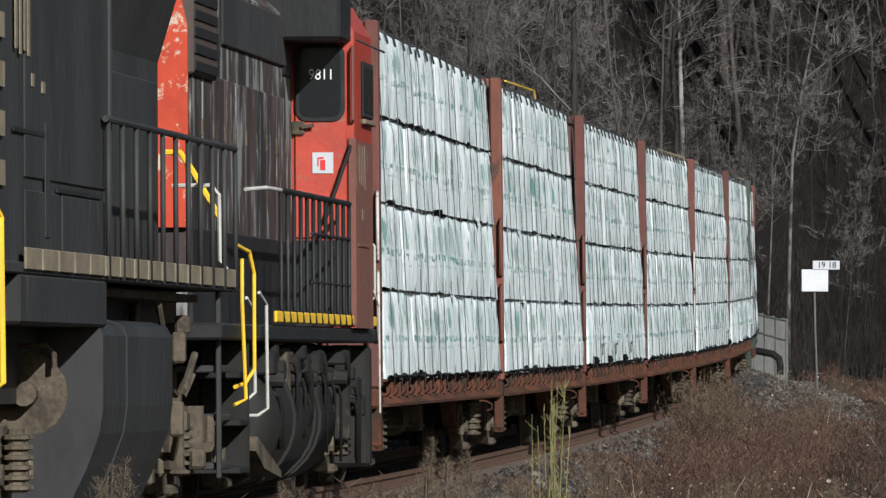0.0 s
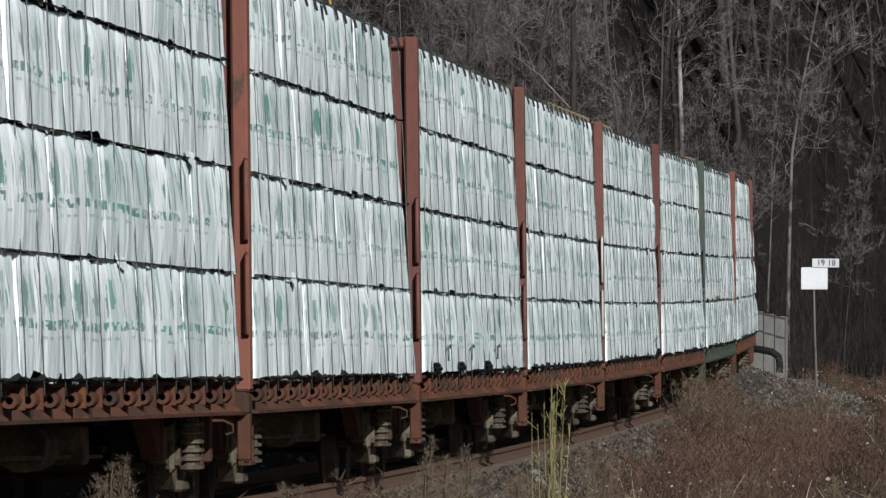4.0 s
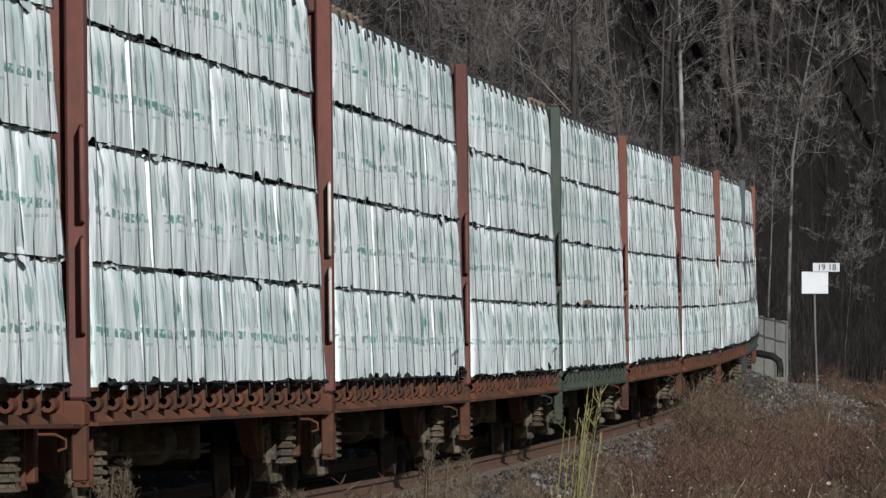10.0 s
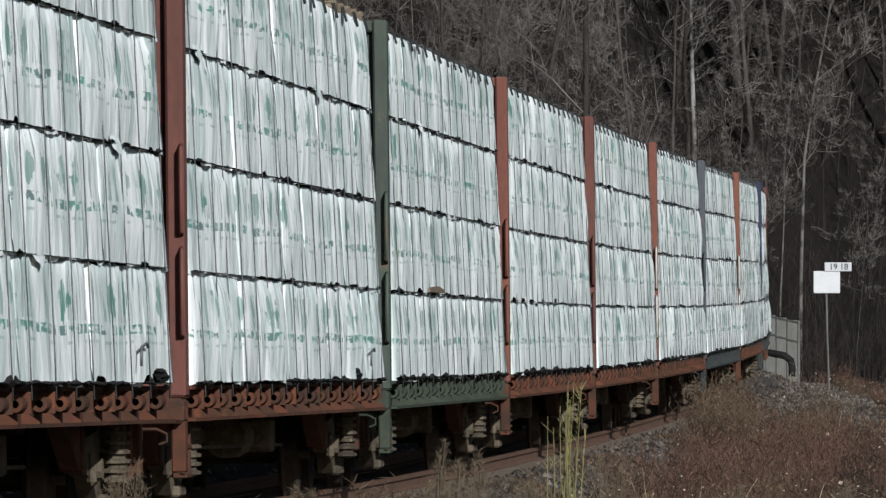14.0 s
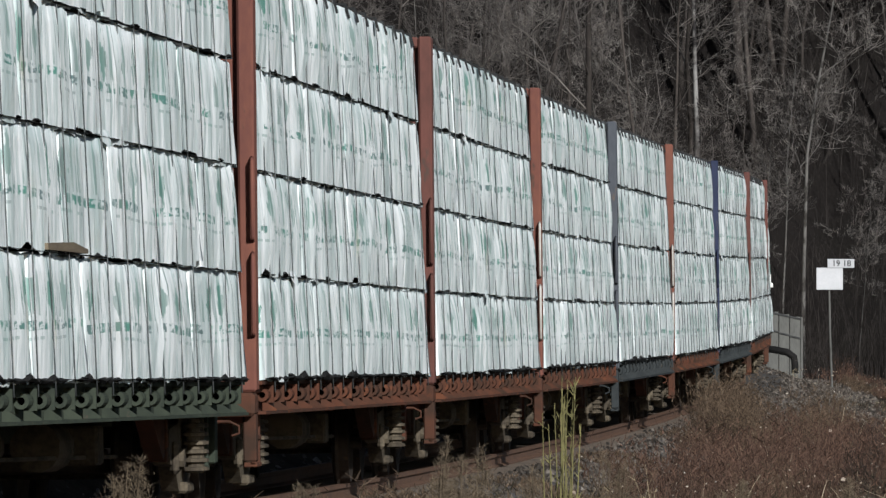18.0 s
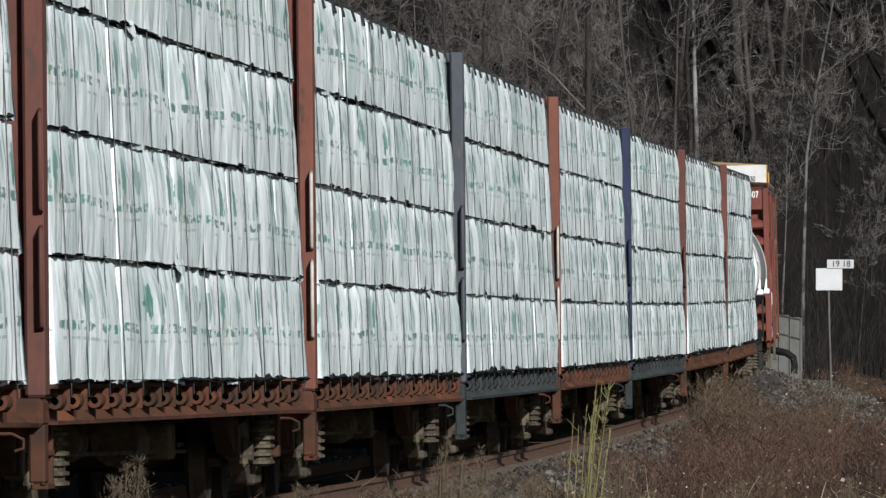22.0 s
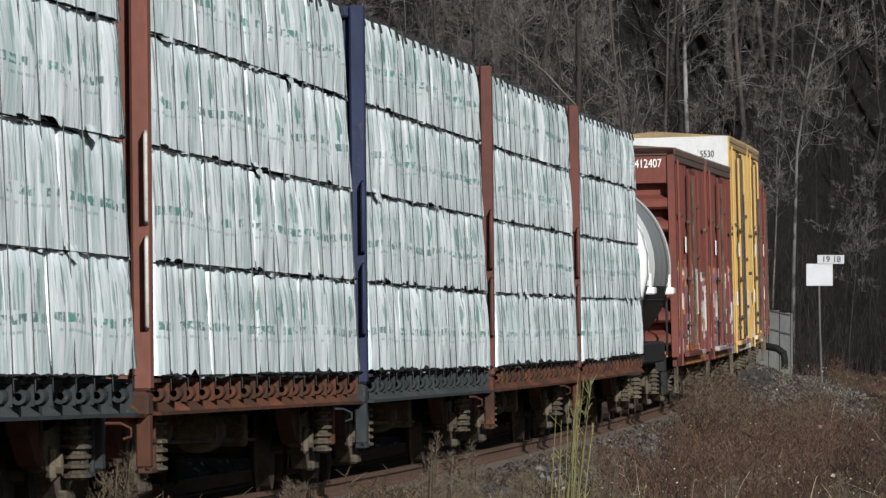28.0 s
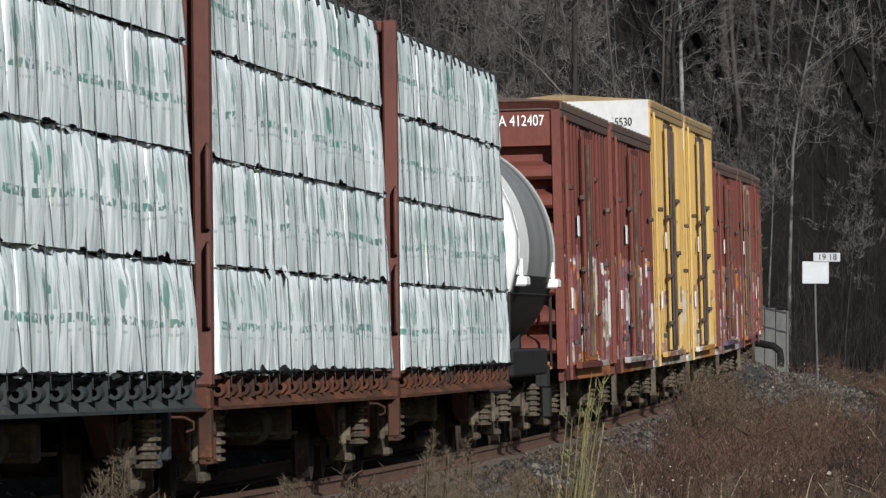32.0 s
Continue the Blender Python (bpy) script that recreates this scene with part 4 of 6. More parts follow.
    for q in (1, -1):
        part("eave_band", Shape().box(w - 0.03, w + 0.015, -length / 2 + 0.19, length / 2 - 0.19, high - 0.24, high - 0.125, 0.01), roof, car, "dark eave band", m=Matrix.Identity(4) if q > 0 else TURN)
    part("underframe", Shape().box(-0.3, 0.3, -length / 2, length / 2, 0.62, 0.95).box(-1.2, 1.2, -0.8, 0.8, 0.6, 0.9), BLACK, car)
    if number:
        letters("number_lettering", number, 0.15 if not cap else 0.14, WHITE if not cap else SIGN_BLACK, car, pose(w - (0.52 if not cap else 0.44), -length / 2 - (0.02 if cap else -0.028), high - (0.27 if not cap else 0.36)) @ FACING, "stencilled number", 0.75)
    if small:
        letters("small_lettering", small, 0.055, WHITE, car, pose(w - 0.45, -length / 2 - 0.058, 3.09) @ FACING, "small stencilled lettering")
    return car


def ladder(w, length, high):
    s = Shape()
    for y in (-length / 2 + 0.12, -length / 2 + 0.52):
        s.tube([(w + 0.05, y, 0.8), (w + 0.05, y, high - 0.2)], 0.016, 5)
    z = 0.95
    while z < high - 0.3:
        s.tube([(w + 0.05, -length / 2 + 0.12, z), (w + 0.05, -length / 2 + 0.52, z)], 0.013, 5)
        z += 0.42
    return s


tank = tank_car()
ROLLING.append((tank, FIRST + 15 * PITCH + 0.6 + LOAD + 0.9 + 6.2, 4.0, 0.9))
BOXES = [("oxide red boxcar with ribbed end and sprayed graffiti", BOX_RED, BOX_RED, ROOF_RUST, 4.55, None, "A 412407", 153.2, "56 0-5"),
         ("oxide red boxcar with graffiti along the sill", BOX_RED, BOX_RED, ROOF_RUST, 4.55, None, "", 170.8, ""),
         ("yellow boxcar with dark doors and a white end top", BOX_YELLOW, BOX_DOOR, ROOF_TAN, 5.2, CAP_WHITE, "5530", 188.4, ""),
         ("yellow boxcar with dark sliding doors", BOX_YELLOW, BOX_DOOR, ROOF_TAN, 5.2, CAP_WHITE, "", 205.6, ""),
         ("red boxcar with graffiti behind the yellow cars", BOX_RED, BOX_RED, ROOF_RUST, 4.55, None, "", 222.7, ""),
         ("red boxcar with cream door and graffiti", BOX_RED, CREAM, ROOF_RUST, 4.55, None, "", 239.8, ""),
         ("red boxcar at the far end of the train", BOX_RED, BOX_RED, ROOF_RUST, 4.55, None, "", 256.9, "")]
for words, body, door, roof, high, cap, number, front, small in BOXES:
    car = boxcar(words, body, door, roof, high, cap, number, small=small)
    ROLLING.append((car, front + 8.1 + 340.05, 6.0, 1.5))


# ---- engines ----
def railing(s, x, y0, y1, z0, z1, n, r=0.022):
    s.tube([(x, y0, z1), (x, y1, z1)], r * 1.2, 6)
    for i in range(n):
        y = y0 + (y1 - y0) * i / (n - 1)
        s.tube([(x, y, z0), (x, y, z1)], r, 6)
    return s


def corner_rail(x, y, lean=0.0, top=2.95, low=0.75):
    return Shape().tube([(x - 0.25, y, top), (x - 0.05, y, top - 0.02), (x, y, top - 0.15), (x, y + lean, low + 0.1), (x - 0.05, y + lean, low), (x - 0.2, y + lean, low)], 0.022, 8)


def rounded_plate(x0, x1, z0, z1, r, y0, y1):
    """An upright plate with round corners."""
    o = []
    for cx, cz, a in ((x1 - r, z1 - r, 0), (x0 + r, z1 - r, 90), (x0 + r, z0 + r, 180), (x1 - r, z0 + r, 270)):
        o += [(cx + r * math.cos(radians(a + w)), cz + r * math.sin(radians(a + w))) for w in (0, 22, 45, 68, 90)]
    return Shape().prism(o, 1, y0, y1)


def rear_engine():
    """The rear unit: narrow worn hood towards the camera, red cab behind it; y = 0 at the cab's rear wall."""
    e = tagged(new("locomotive"), "weathered road locomotive with bright red cab and peeling hood", "locomotive", "engines of the train")
    part("frame", Shape().box(-1.46, 1.46, -16.0, 4.0, 1.44, 1.58, 0.02).box(-0.5, 0.5, -16.2, 4.2, 0.85, 1.46), BLACK, e)
    part("deck_edge", Shape().box(1.46, 1.49, -10.2, 3.4, 1.60, 1.70, 0.01), YELLOW, e, "yellow deck edge")
    # hood
    hood = part("hood", Shape().prism([(-0.90, 1.58), (0.90, 1.58), (0.90, 4.55), (0.72, 4.75), (-0.72, 4.75), (-0.90, 4.55)], 1, -12.6, -0.02), LOCO_WORN, e, "worn hood with flaking white paint")
    part("hood_end", Shape().prism([(-0.92, 2.4), (0.92, 2.4), (0.92, 4.1), (0.78, 4.75), (-0.78, 4.75), (-0.92, 4.1)], 1, -12.68, -12.6), RED_PEEL, e, "peeling red hood end")
    for i in range(9):
        hang("hood_door", shared("hood_door", lambda: Shape().box(0.895, 0.925, -0.58, 0.58, 1.75, 3.75, 0.012), LOCO_WORN), hood, pose(0, -11.8 + i * 1.26, 0))
        for z in (2.0, 3.2):
            hang("door_hinge", shared("door_hinge", lambda: Shape().box(0.92, 0.94, 0.50, 0.56, 0, 0.15, 0.006), STEEL_DIRT), hood, pose(0, -11.8 + i * 1.26, z))
    part("hood_base", Shape().box(0.90, 0.945, -12.5, -0.05, 1.58, 2.40, 0.01), BLACK, hood, "black lower hood panel")
    g = part("air_intake", Shape().box(0.85, 0.97, -12.62, -10.1, 3.70, 4.62, 0.02), BOX_DOOR, hood, "dark louvred air intake")
    for j in range(6):
        hang("louvre", shared("louvre", lambda: Shape().box(0.965, 0.985, -12.58, -10.15, -0.045, 0.035), BLACK), g, pose(0, 0, 3.78 + j * 0.145))
    part("upper_panel", Shape().box(0.895, 0.93, -8.8, -1.0, 4.05, 4.52, 0.012), LOCO_GREY, hood, "dark upper hood panel")
    part("exhaust", Shape().box(-0.3, 0.3, -8, -6.5, 4.7, 5.0, 0.05), BLACK, e)
    # cab
    cab = part("cab", Shape().prism([(-1.50, 1.58), (1.50, 1.58), (1.50, 4.42), (1.32, 4.72), (0.6, 4.92), (-0.6, 4.92), (-1.32, 4.72), (-1.50, 4.42)], 1, 0.0, 2.6), LOCO_RED, e, "bright red cab")
    part("cab_side_panel", Shape().box(1.495, 1.51, 0.03, 2.58, 1.58, 3.38), CAB_BROWN, cab, "rusty brown lower cab side")
    for i in range(4):
        part("faded_marking", Shape().prism([(0.50 + i * 0.27, 3.34), (0.60 + i * 0.27, 3.34), (0.66 + i * 0.27, 2.98 - 0.02 * i), (0.56 + i * 0.27, 2.98 - 0.02 * i)], 0, 1.509, 1.514), CREAM, cab, "faded pale painted bar")
    part("faded_marking", Shape().box(1.509, 1.514, 0.95, 1.22, 2.62, 2.73), CREAM, cab, "faded pale painted mark")
    part("panel_rib", Shape().box(1.508, 1.522, 0.3, 1.9, 2.36, 2.39, 0.004), CAB_BROWN, cab)
    part("rear_kick_panel", Shape().box(0.92, 1.47, -0.02, 0.0, 1.60, 2.42), BLACK, cab, "black panel below the rear door")
    part("corner_trim", Shape().box(1.44, 1.515, -0.03, 0.05, 1.60, 3.40, 0.01), CAB_BROWN, cab)
    for x in (0.58, -1.47):
        part("roof_overhang", Shape().box(x, x + 0.89, -1.5, 0.06, 4.30, 4.98, 0.03), BLACK, cab, "black overhanging roof box")
    part("roof_bracket", Shape().box(0.66, 0.92, -1.3, -0.3, 3.96, 4.34, 0.02), BLACK, cab)
    d = part("rear_door", Shape().box(0.93, 1.43, -0.03, 0.0, 2.44, 4.34, 0.012), LOCO_RED, cab, "red rear cab door")
    part("door_window_frame", rounded_plate(0.945, 1.415, 3.56, 4.30, 0.11, -0.055, -0.028), RUBBER, d, "black rubber window seal")
    part("door_window", rounded_plate(0.985, 1.375, 3.60, 4.26, 0.08, -0.062, -0.05), GLASS_DARK, d)
    letters("number_lettering", "9811", 0.105, WHITE, d, pose(1.19, -0.068, 4.0) @ FACING, "white painted number", 0.85)
    part("door_latch", Shape().box(0.90, 1.03, -0.08, -0.03, 3.43, 3.56, 0.015).tube([(1.0, -0.1, 3.50), (1.12, -0.1, 3.52)], 0.02, 6), STEEL_DIRT, d)
    part("notice", Shape().box(1.10, 1.30, -0.04, -0.031, 3.06, 3.26), SIGN_WHITE, d, "white notice with a red extinguisher")
    part("extinguisher_mark", Shape().box(1.175, 1.225, -0.046, -0.039, 3.09, 3.19, 0.004).box(1.16, 1.21, -0.046, -0.039, 3.20, 3.215).box(1.15, 1.16, -0.046, -0.039, 3.13, 3.21), SIGN_RED, d)
    part("door_grip", Shape().tube([(1.46, -0.05, 3.32), (1.46, -0.10, 3.28), (1.22, -0.10, 2.60)], 0.018, 6), BLACK, cab)
    part("cab_handle", Shape().tube([(1.49, -0.03, 3.55), (1.49, -0.08, 3.57), (1.49, -0.08, 4.25), (1.49, -0.03, 4.27)], 0.016, 6), CAB_BROWN, cab)
    w = part("side_window", Shape().box(1.502, 1.525, 1.0, 2.5, 3.62, 4.16, 0.02), RUBBER, cab, "black framed side window")
    part("window_pane", Shape().box(1.526, 1.53, 1.07, 1.7, 3.67, 4.10).box(1.526, 1.53, 1.78, 2.43, 3.67, 4.10), GLASS_DARK, w)
    part("window_sill", Shape().box(1.50, 1.55, 1.0, 2.5, 3.55, 3.60, 0.01), CREAM, cab)
    part("mirror", Shape().tube([(1.50, 0.3, 4.35), (1.78, 0.28, 4.22)], 0.012, 5), BLACK, cab)
    part("nose", Shape().box(-0.95, 0.95, 2.6, 3.6, 1.58, 3.6, 0.12), LOCO_RED, e, "red short nose")
    # rails and steps
    for i in range(12):
        hang("stanchion", shared("stanchion", lambda: Shape().tube([(1.49, 0, 1.60), (1.47, 0, 1.75), (1.47, 0, 2.76)], 0.02, 6), BLACK, True), e, pose(0, -9.4 + i * 0.82, 0), "black rail stanchion")
    part("handrail", Shape().tube([(1.47, -9.4, 2.76), (1.47, -0.35, 2.76)], 0.027, 8).tube([(1.47, -5.5, 2.42), (1.47, -0.35, 2.42)], 0.018, 6).tube([(1.47, -5.5, 1.98), (1.47, -0.35, 1.98)], 0.014, 6), BLACK, e, "dark walkway handrail")
    part("far_handrail", railing(Shape(), -1.47, -12.0, -0.3, 1.58, 2.76, 12), BLACK, e)
    part("rail_end", Shape().tube([(1.47, -9.4, 2.76), (1.40, -10.2, 2.77), (1.25, -10.6, 2.75)], 0.017, 8), RAIL_WHITE, e, "white painted rail end")
    part("corner_handrail", Shape().tube([(1.46, -11.9, 1.85), (1.50, -11.6, 1.75), (1.50, -11.5, 0.86), (1.42, -11.6, 0.80), (1.2, -11.6, 0.80)], 0.015, 8), RAIL_WHITE, e, "chipped white corner handrail")
    part("corner_handrail", Shape().tube([(1.42, -12.8, 1.80), (1.46, -12.5, 1.70), (1.46, -12.4, 1.0), (1.38, -12.5, 0.92), (1.1, -12.5, 0.92)], 0.015, 8), RAIL_WHITE, e, "chipped white corner handrail")
    part("corner_handrail", Shape().tube([(1.46, 3.4, 1.95), (1.50, 3.6, 1.8), (1.50, 3.7, 0.75)], 0.010, 8), RAIL_WHITE, e, "chipped white corner handrail")
    part("corner_handrail", Shape().tube([(1.40, 3.9, 2.45), (1.44, 3.9, 2.4), (1.44, 3.9, 1.9), (1.40, 3.9, 1.85)], 0.012, 8), RAIL_WHITE, e, "chipped white corner handrail")
    for z in (0.35, 0.75, 1.15):
        hang("step", shared("rear_step", lambda: Shape().box(1.0, 1.42, -13.6, -12.6, -0.03, 0.03, 0.01), UNDER_BLACK), e, pose(0, 0, z), "dark steel step")
    part("step_plate", Shape().box(1.0, 1.42, -12.6, -12.5, 0.3, 1.45, 0.02), UNDER_BLACK, e)
    part("pilot", Shape().box(-1.4, 1.42, 3.3, 3.7, 0.22, 1.42, 0.04), UNDER_BLACK, e, "dirty end plate")
    part("air_reservoir", Shape().tube([(1.18, -4.6, 1.27), (1.18, -4.55, 1.27), (1.18, -1.7, 1.27), (1.18, -1.65, 1.27)], [0.12, 0.165, 0.165, 0.12], 14), UNDER_BLACK, e, smooth=True)
    part("brake_pipe", Shape().tube([(1.15, -6.4, 1.35), (1.34, -5.6, 1.30), (1.40, -5.0, 1.05), (1.36, -4.6, 0.72)], 0.045, 8), UNDER_BLACK, e, smooth=True)
    part("air_pipe", Shape().tube([(1.0, -7.6, 1.2), (1.25, -6.6, 1.05), (1.25, -2, 0.98)], 0.03, 6), STEEL_DIRT, e)
    part("valve_box", Shape().box(1.05, 1.36, -7.2, -6.4, 0.95, 1.38, 0.04), STEEL_DIRT, e)
    part("barrel_tank", Shape().tube([(0.82, -9.8, 0.74), (0.82, -9.7, 0.74), (0.82, -1.6, 0.74), (0.82, -1.5, 0.74)], [0.45, 0.60, 0.60, 0.45], 26), UNDER_BLACK, e, "dark barrel-shaped tank", smooth=True)
    for y in (-7.2, -4.6, -3.9):
        hang("tank_band", shared("tank_band", lambda: Shape().tube([(0.82, -0.08, 0.74), (0.82, 0.08, 0.74)], 0.625, 26), UNDER_BLACK), e, pose(0, y, 0))
    for y in (1.3,):
        part("hanger", Shape().box(1.2, 1.36, y - 0.1, y + 0.1, 0.5, 1.42, 0.02), UNDER_BLACK, e)
    for y in (-11.9, 1.7):
        bogie(e, y)
    rnd = random.Random(17)
    for i in range(16):      # valves, brackets and pipes hung below the deck in front of the barrel tank
        y, z = rnd.uniform(-10.2, 2.6), rnd.uniform(0.75, 1.38)
        d = rnd.uniform(0.05, 0.13)
        part("bracket", Shape().box(1.30 - d, 1.42, y - d * 2, y + d * 2, z - d, z + d * 0.8, 0.02), UNDER_BLACK, e)
    for i in range(14):
        y, z, r = rnd.uniform(-10.4, 2.4), rnd.uniform(0.9, 1.4), rnd.uniform(0.014, 0.034)
        drop = rnd.uniform(0.25, 0.75)
        part("pipe", Shape().tube([(1.26, y, z), (1.40, y + 0.1, z - 0.04), (1.42, y + 0.2, z - 0.14), (1.41, y + 0.25, z - drop)], r, 7), UNDER_BLACK, e, smooth=True)
    for i in range(5):
        part("valve", Shape().tube([(1.22, -8.8 + i * 2.1, 1.12), (1.45, -8.8 + i * 2.1, 1.10)], [0.10, 0.075], 12), UNDER_BLACK, e)
    part("plough_plate", Shape().prism([(-11.6, 0.62), (-10.6, 0.5), (-8.8, 0.30), (-8.8, 0.24), (-10.8, 0.34), (-11.8, 0.5)], 0, 0.9, 1.42), STEEL_DIRT, e)
    return e


def lead_engine():
    """The unit nearer the camera: full-width dark body with a narrow rear end; y = 0 where the wide body ends."""
    e = tagged(new("locomotive"), "sooty black locomotive with cream sill stripe and yellow handrails", "locomotive", "engines of the train")
    part("frame", Shape().box(-1.46, 1.46, -13.0, 11.0, 1.84, 1.92, 0.01).box(-0.6, 0.6, -13, 11.2, 0.85, 1.86), LOCO_GREY, e)
    part("underframe", Shape().box(-1.0, 1.0, -13, 10.4, 0.95, 1.84), BLACK, e, "black underframe")
    part("body", Shape().prism([(-1.42, 1.9), (1.42, 1.9), (1.42, 4.35), (1.34, 4.55), (1.20, 4.7), (0.7, 4.9), (-0.7, 4.9), (-1.20, 4.7), (-1.34, 4.55), (-1.42, 4.35)], 1, -13.0, 0.0), LOCO_GREY, e, "wide sooty body")
    for y0, y1, z0, z1 in ((-6.2, -0.35, 2.50, 4.32), (-3.6, -0.35, 2.0, 2.42), (-6.2, -3.8, 2.0, 2.42)):
        part("side_panel", Shape().box(1.415, 1.436, y0, y1, z0, z1, 0.014), LOCO_GREY, e)
    part("panel_groove", Shape().box(1.43, 1.442, -7.0, -4.9, 2.80, 2.83).box(1.43, 1.442, -4.0, -0.7, 2.43, 2.46), BLACK, e, "black groove")
    part("door_post", Shape().box(1.432, 1.446, -4.9, -4.6, 2.1, 2.9, 0.01), LOCO_GREY, e)
    for z in (2.42, 2.75, 3.08, 3.41, 3.74):
        part("side_stripe", Shape().box(1.436, 1.444, -9.6, -7.6, z, z + 0.17), CREAM, e, "pale side stripe")
    s = Shape()
    for i, y in enumerate((-6.9, -6.6, -6.3, -6.05)):
        s.box(1.437, 1.446, y, y + 0.13, 3.36 - 0.03 * (i % 2), 3.74)
    part("side_lettering", s, CREAM, e, "pale painted bars of lettering")
    part("small_mark", Shape().box(1.437, 1.446, -5.8, -5.65, 3.13, 3.22), CREAM, e, "small pale painted mark")
    part("small_mark", Shape().box(1.437, 1.446, -5.1, -4.9, 3.10, 3.18), CREAM, e, "small pale painted mark")
    for i in range(5):
        hang("louvre", shared("body_louvre", lambda: Shape().box(1.37, 1.43, -3.0, -0.3, -0.02, 0.02), BLACK), e, pose(-0.03 * i, 0, 4.40 + i * 0.07))
    part("body_end_post", Shape().tube([(1.40, 0.06, 1.92), (1.41, 0.06, 3.9), (1.34, 0.06, 4.4), (1.22, 0.06, 4.75)], 0.035, 8), LOCO_GREY, e)
    part("hood", Shape().prism([(-0.88, 1.9), (0.88, 1.9), (0.88, 3.72), (1.04, 4.25), (1.04, 4.8), (-1.04, 4.8), (-1.04, 4.25), (-0.88, 3.72)], 1, 0.0, 10.1), LOCO_GREY, e, "narrow dark hood with flared top")
    part("hood_door", Shape().box(0.875, 0.90, 0.5, 4.6, 2.0, 3.55, 0.012).box(0.875, 0.90, 4.9, 9.8, 2.0, 3.55, 0.012), LOCO_GREY, e)
    part("hood_vent", Shape().box(0.89, 0.91, 3.0, 4.2, 3.02, 3.22), BLACK, e, "small black vent")
    part("hose", Shape().tube([(0.98, 3.6, 2.95), (1.02, 3.7, 2.85), (0.98, 3.9, 2.66), (1.0, 3.9, 2.38), (1.04, 3.7, 2.25)], 0.035, 7), RUBBER, e, "black hanging hose")
    for i in range(15):
        y = -6.6 + i * 1.15
        hang("sill_stripe", shared("sill_stripe", lambda: Shape().box(1.462, 1.482, 0, 1.06, 1.87, 2.02, 0.006), CREAM), e, pose(0, y, 0), "dirty cream sill stripe")
    for i in range(11):
        hang("stanchion", shared("lead_stanchion", lambda: Shape().tube([(1.475, 0, 1.85), (1.475, 0, 3.02)], 0.022, 6), LOCO_GREY, True), e, pose(0, -0.6 + i * 1.12, 0), "dark rail stanchion")
    part("handrail", Shape().tube([(1.475, -0.8, 3.02), (1.475, 10.6, 3.02)], 0.026, 8), LOCO_GREY, e, "dark walkway handrail")
    part("corner_handrail", Shape().tube([(1.42, 11.2, 2.24), (1.50, 11.7, 2.18), (1.53, 11.8, 2.0), (1.53, 11.8, 1.2), (1.46, 11.7, 1.08), (1.40, 11.4, 1.05)], 0.017, 8), YELLOW, e, "yellow corner handrail")
    part("corner_handrail", Shape().tube([(1.47, 11.3, 2.12), (1.47, 11.3, 1.75), (1.49, 11.4, 0.95), (1.40, 11.3, 0.90)], 0.017, 8), YELLOW, e, "yellow corner handrail")
    part("corner_handrail", Shape().tube([(1.44, -8.7, 2.35), (1.50, -8.5, 2.2), (1.50, -8.4, 1.1), (1.42, -8.4, 1.05)], 0.026, 8), YELLOW, e, "yellow corner handrail")
    part("end_grab", Shape().tube([(0.95, 10.6, 2.72), (1.28, 10.6, 2.72), (1.34, 10.6, 2.64), (1.34, 10.7, 2.1), (1.40, 10.7, 2.02)], 0.018, 6), RAIL_WHITE, e, "white end grab rail")
    part("hazard_rail", Shape().tube([(0.86, 10.8, 3.0), (1.0, 10.8, 3.0), (1.10, 10.8, 2.85), (1.36, 10.8, 2.40)], 0.026, 6), YELLOW, e, "yellow slanted hazard rail")
    part("under_box", Shape().box(1.0, 1.46, -6.8, -0.6, 1.50, 1.84, 0.02), LOCO_GREY, e)
    prof = [(-1.30, 1.56), (-1.42, 1.52), (-1.46, 1.44), (-1.46, 0.92), (-1.43, 0.72), (-1.34, 0.48), (-1.18, 0.15)]
    prof += [(-x, z) for x, z in prof[::-1]]
    part("fuel_tank", Shape().prism(prof, 1, -0.9, 4.8), LOCO_GREY, e, "big grey fuel tank")
    part("tank_weld", Shape().prism([(a * 1.008, 0.87 + (b - 0.87) * 1.01) for a, b in prof], 1, 0.9, 1.0), LOCO_GREY, e)
    part("fuel_filler", Shape().tube([(1.25, -0.1, 1.60), (1.32, -0.3, 1.72)], 0.07, 10), LOCO_RED, e, "red fuel filler cap")
    part("filler_valve", Shape().box(1.1, 1.34, -1.0, -0.3, 1.56, 1.74, 0.04), STEEL_DIRT, e)
    part("axle_box", Shape().tube([(1.05, -2.4, 1.02), (1.05, -2.1, 1.02)], [0.30, 0.26], 16).tube([(1.05, -2.6, 1.02), (1.05, -2.4, 1.02)], 0.09, 12), STEEL_DIRT, e, "round greasy axle box", smooth=False)
    part("truck_pipe", Shape().tube([(0.75, -2.5, 1.36), (1.2, -2.5, 1.36), (1.26, -2.5, 1.30), (1.26, -2.5, 1.2)], 0.022, 6), STEEL_DIRT, e)
    part("foot_plate", Shape().box(1.0, 1.2, -3.6, -3.4, 0.44, 0.55, 0.01), CREAM, e)
    bogie(e, 8.0)
    bogie(e, -4.9)
    bogie(e, -10.0)
    rnd = random.Random(8)
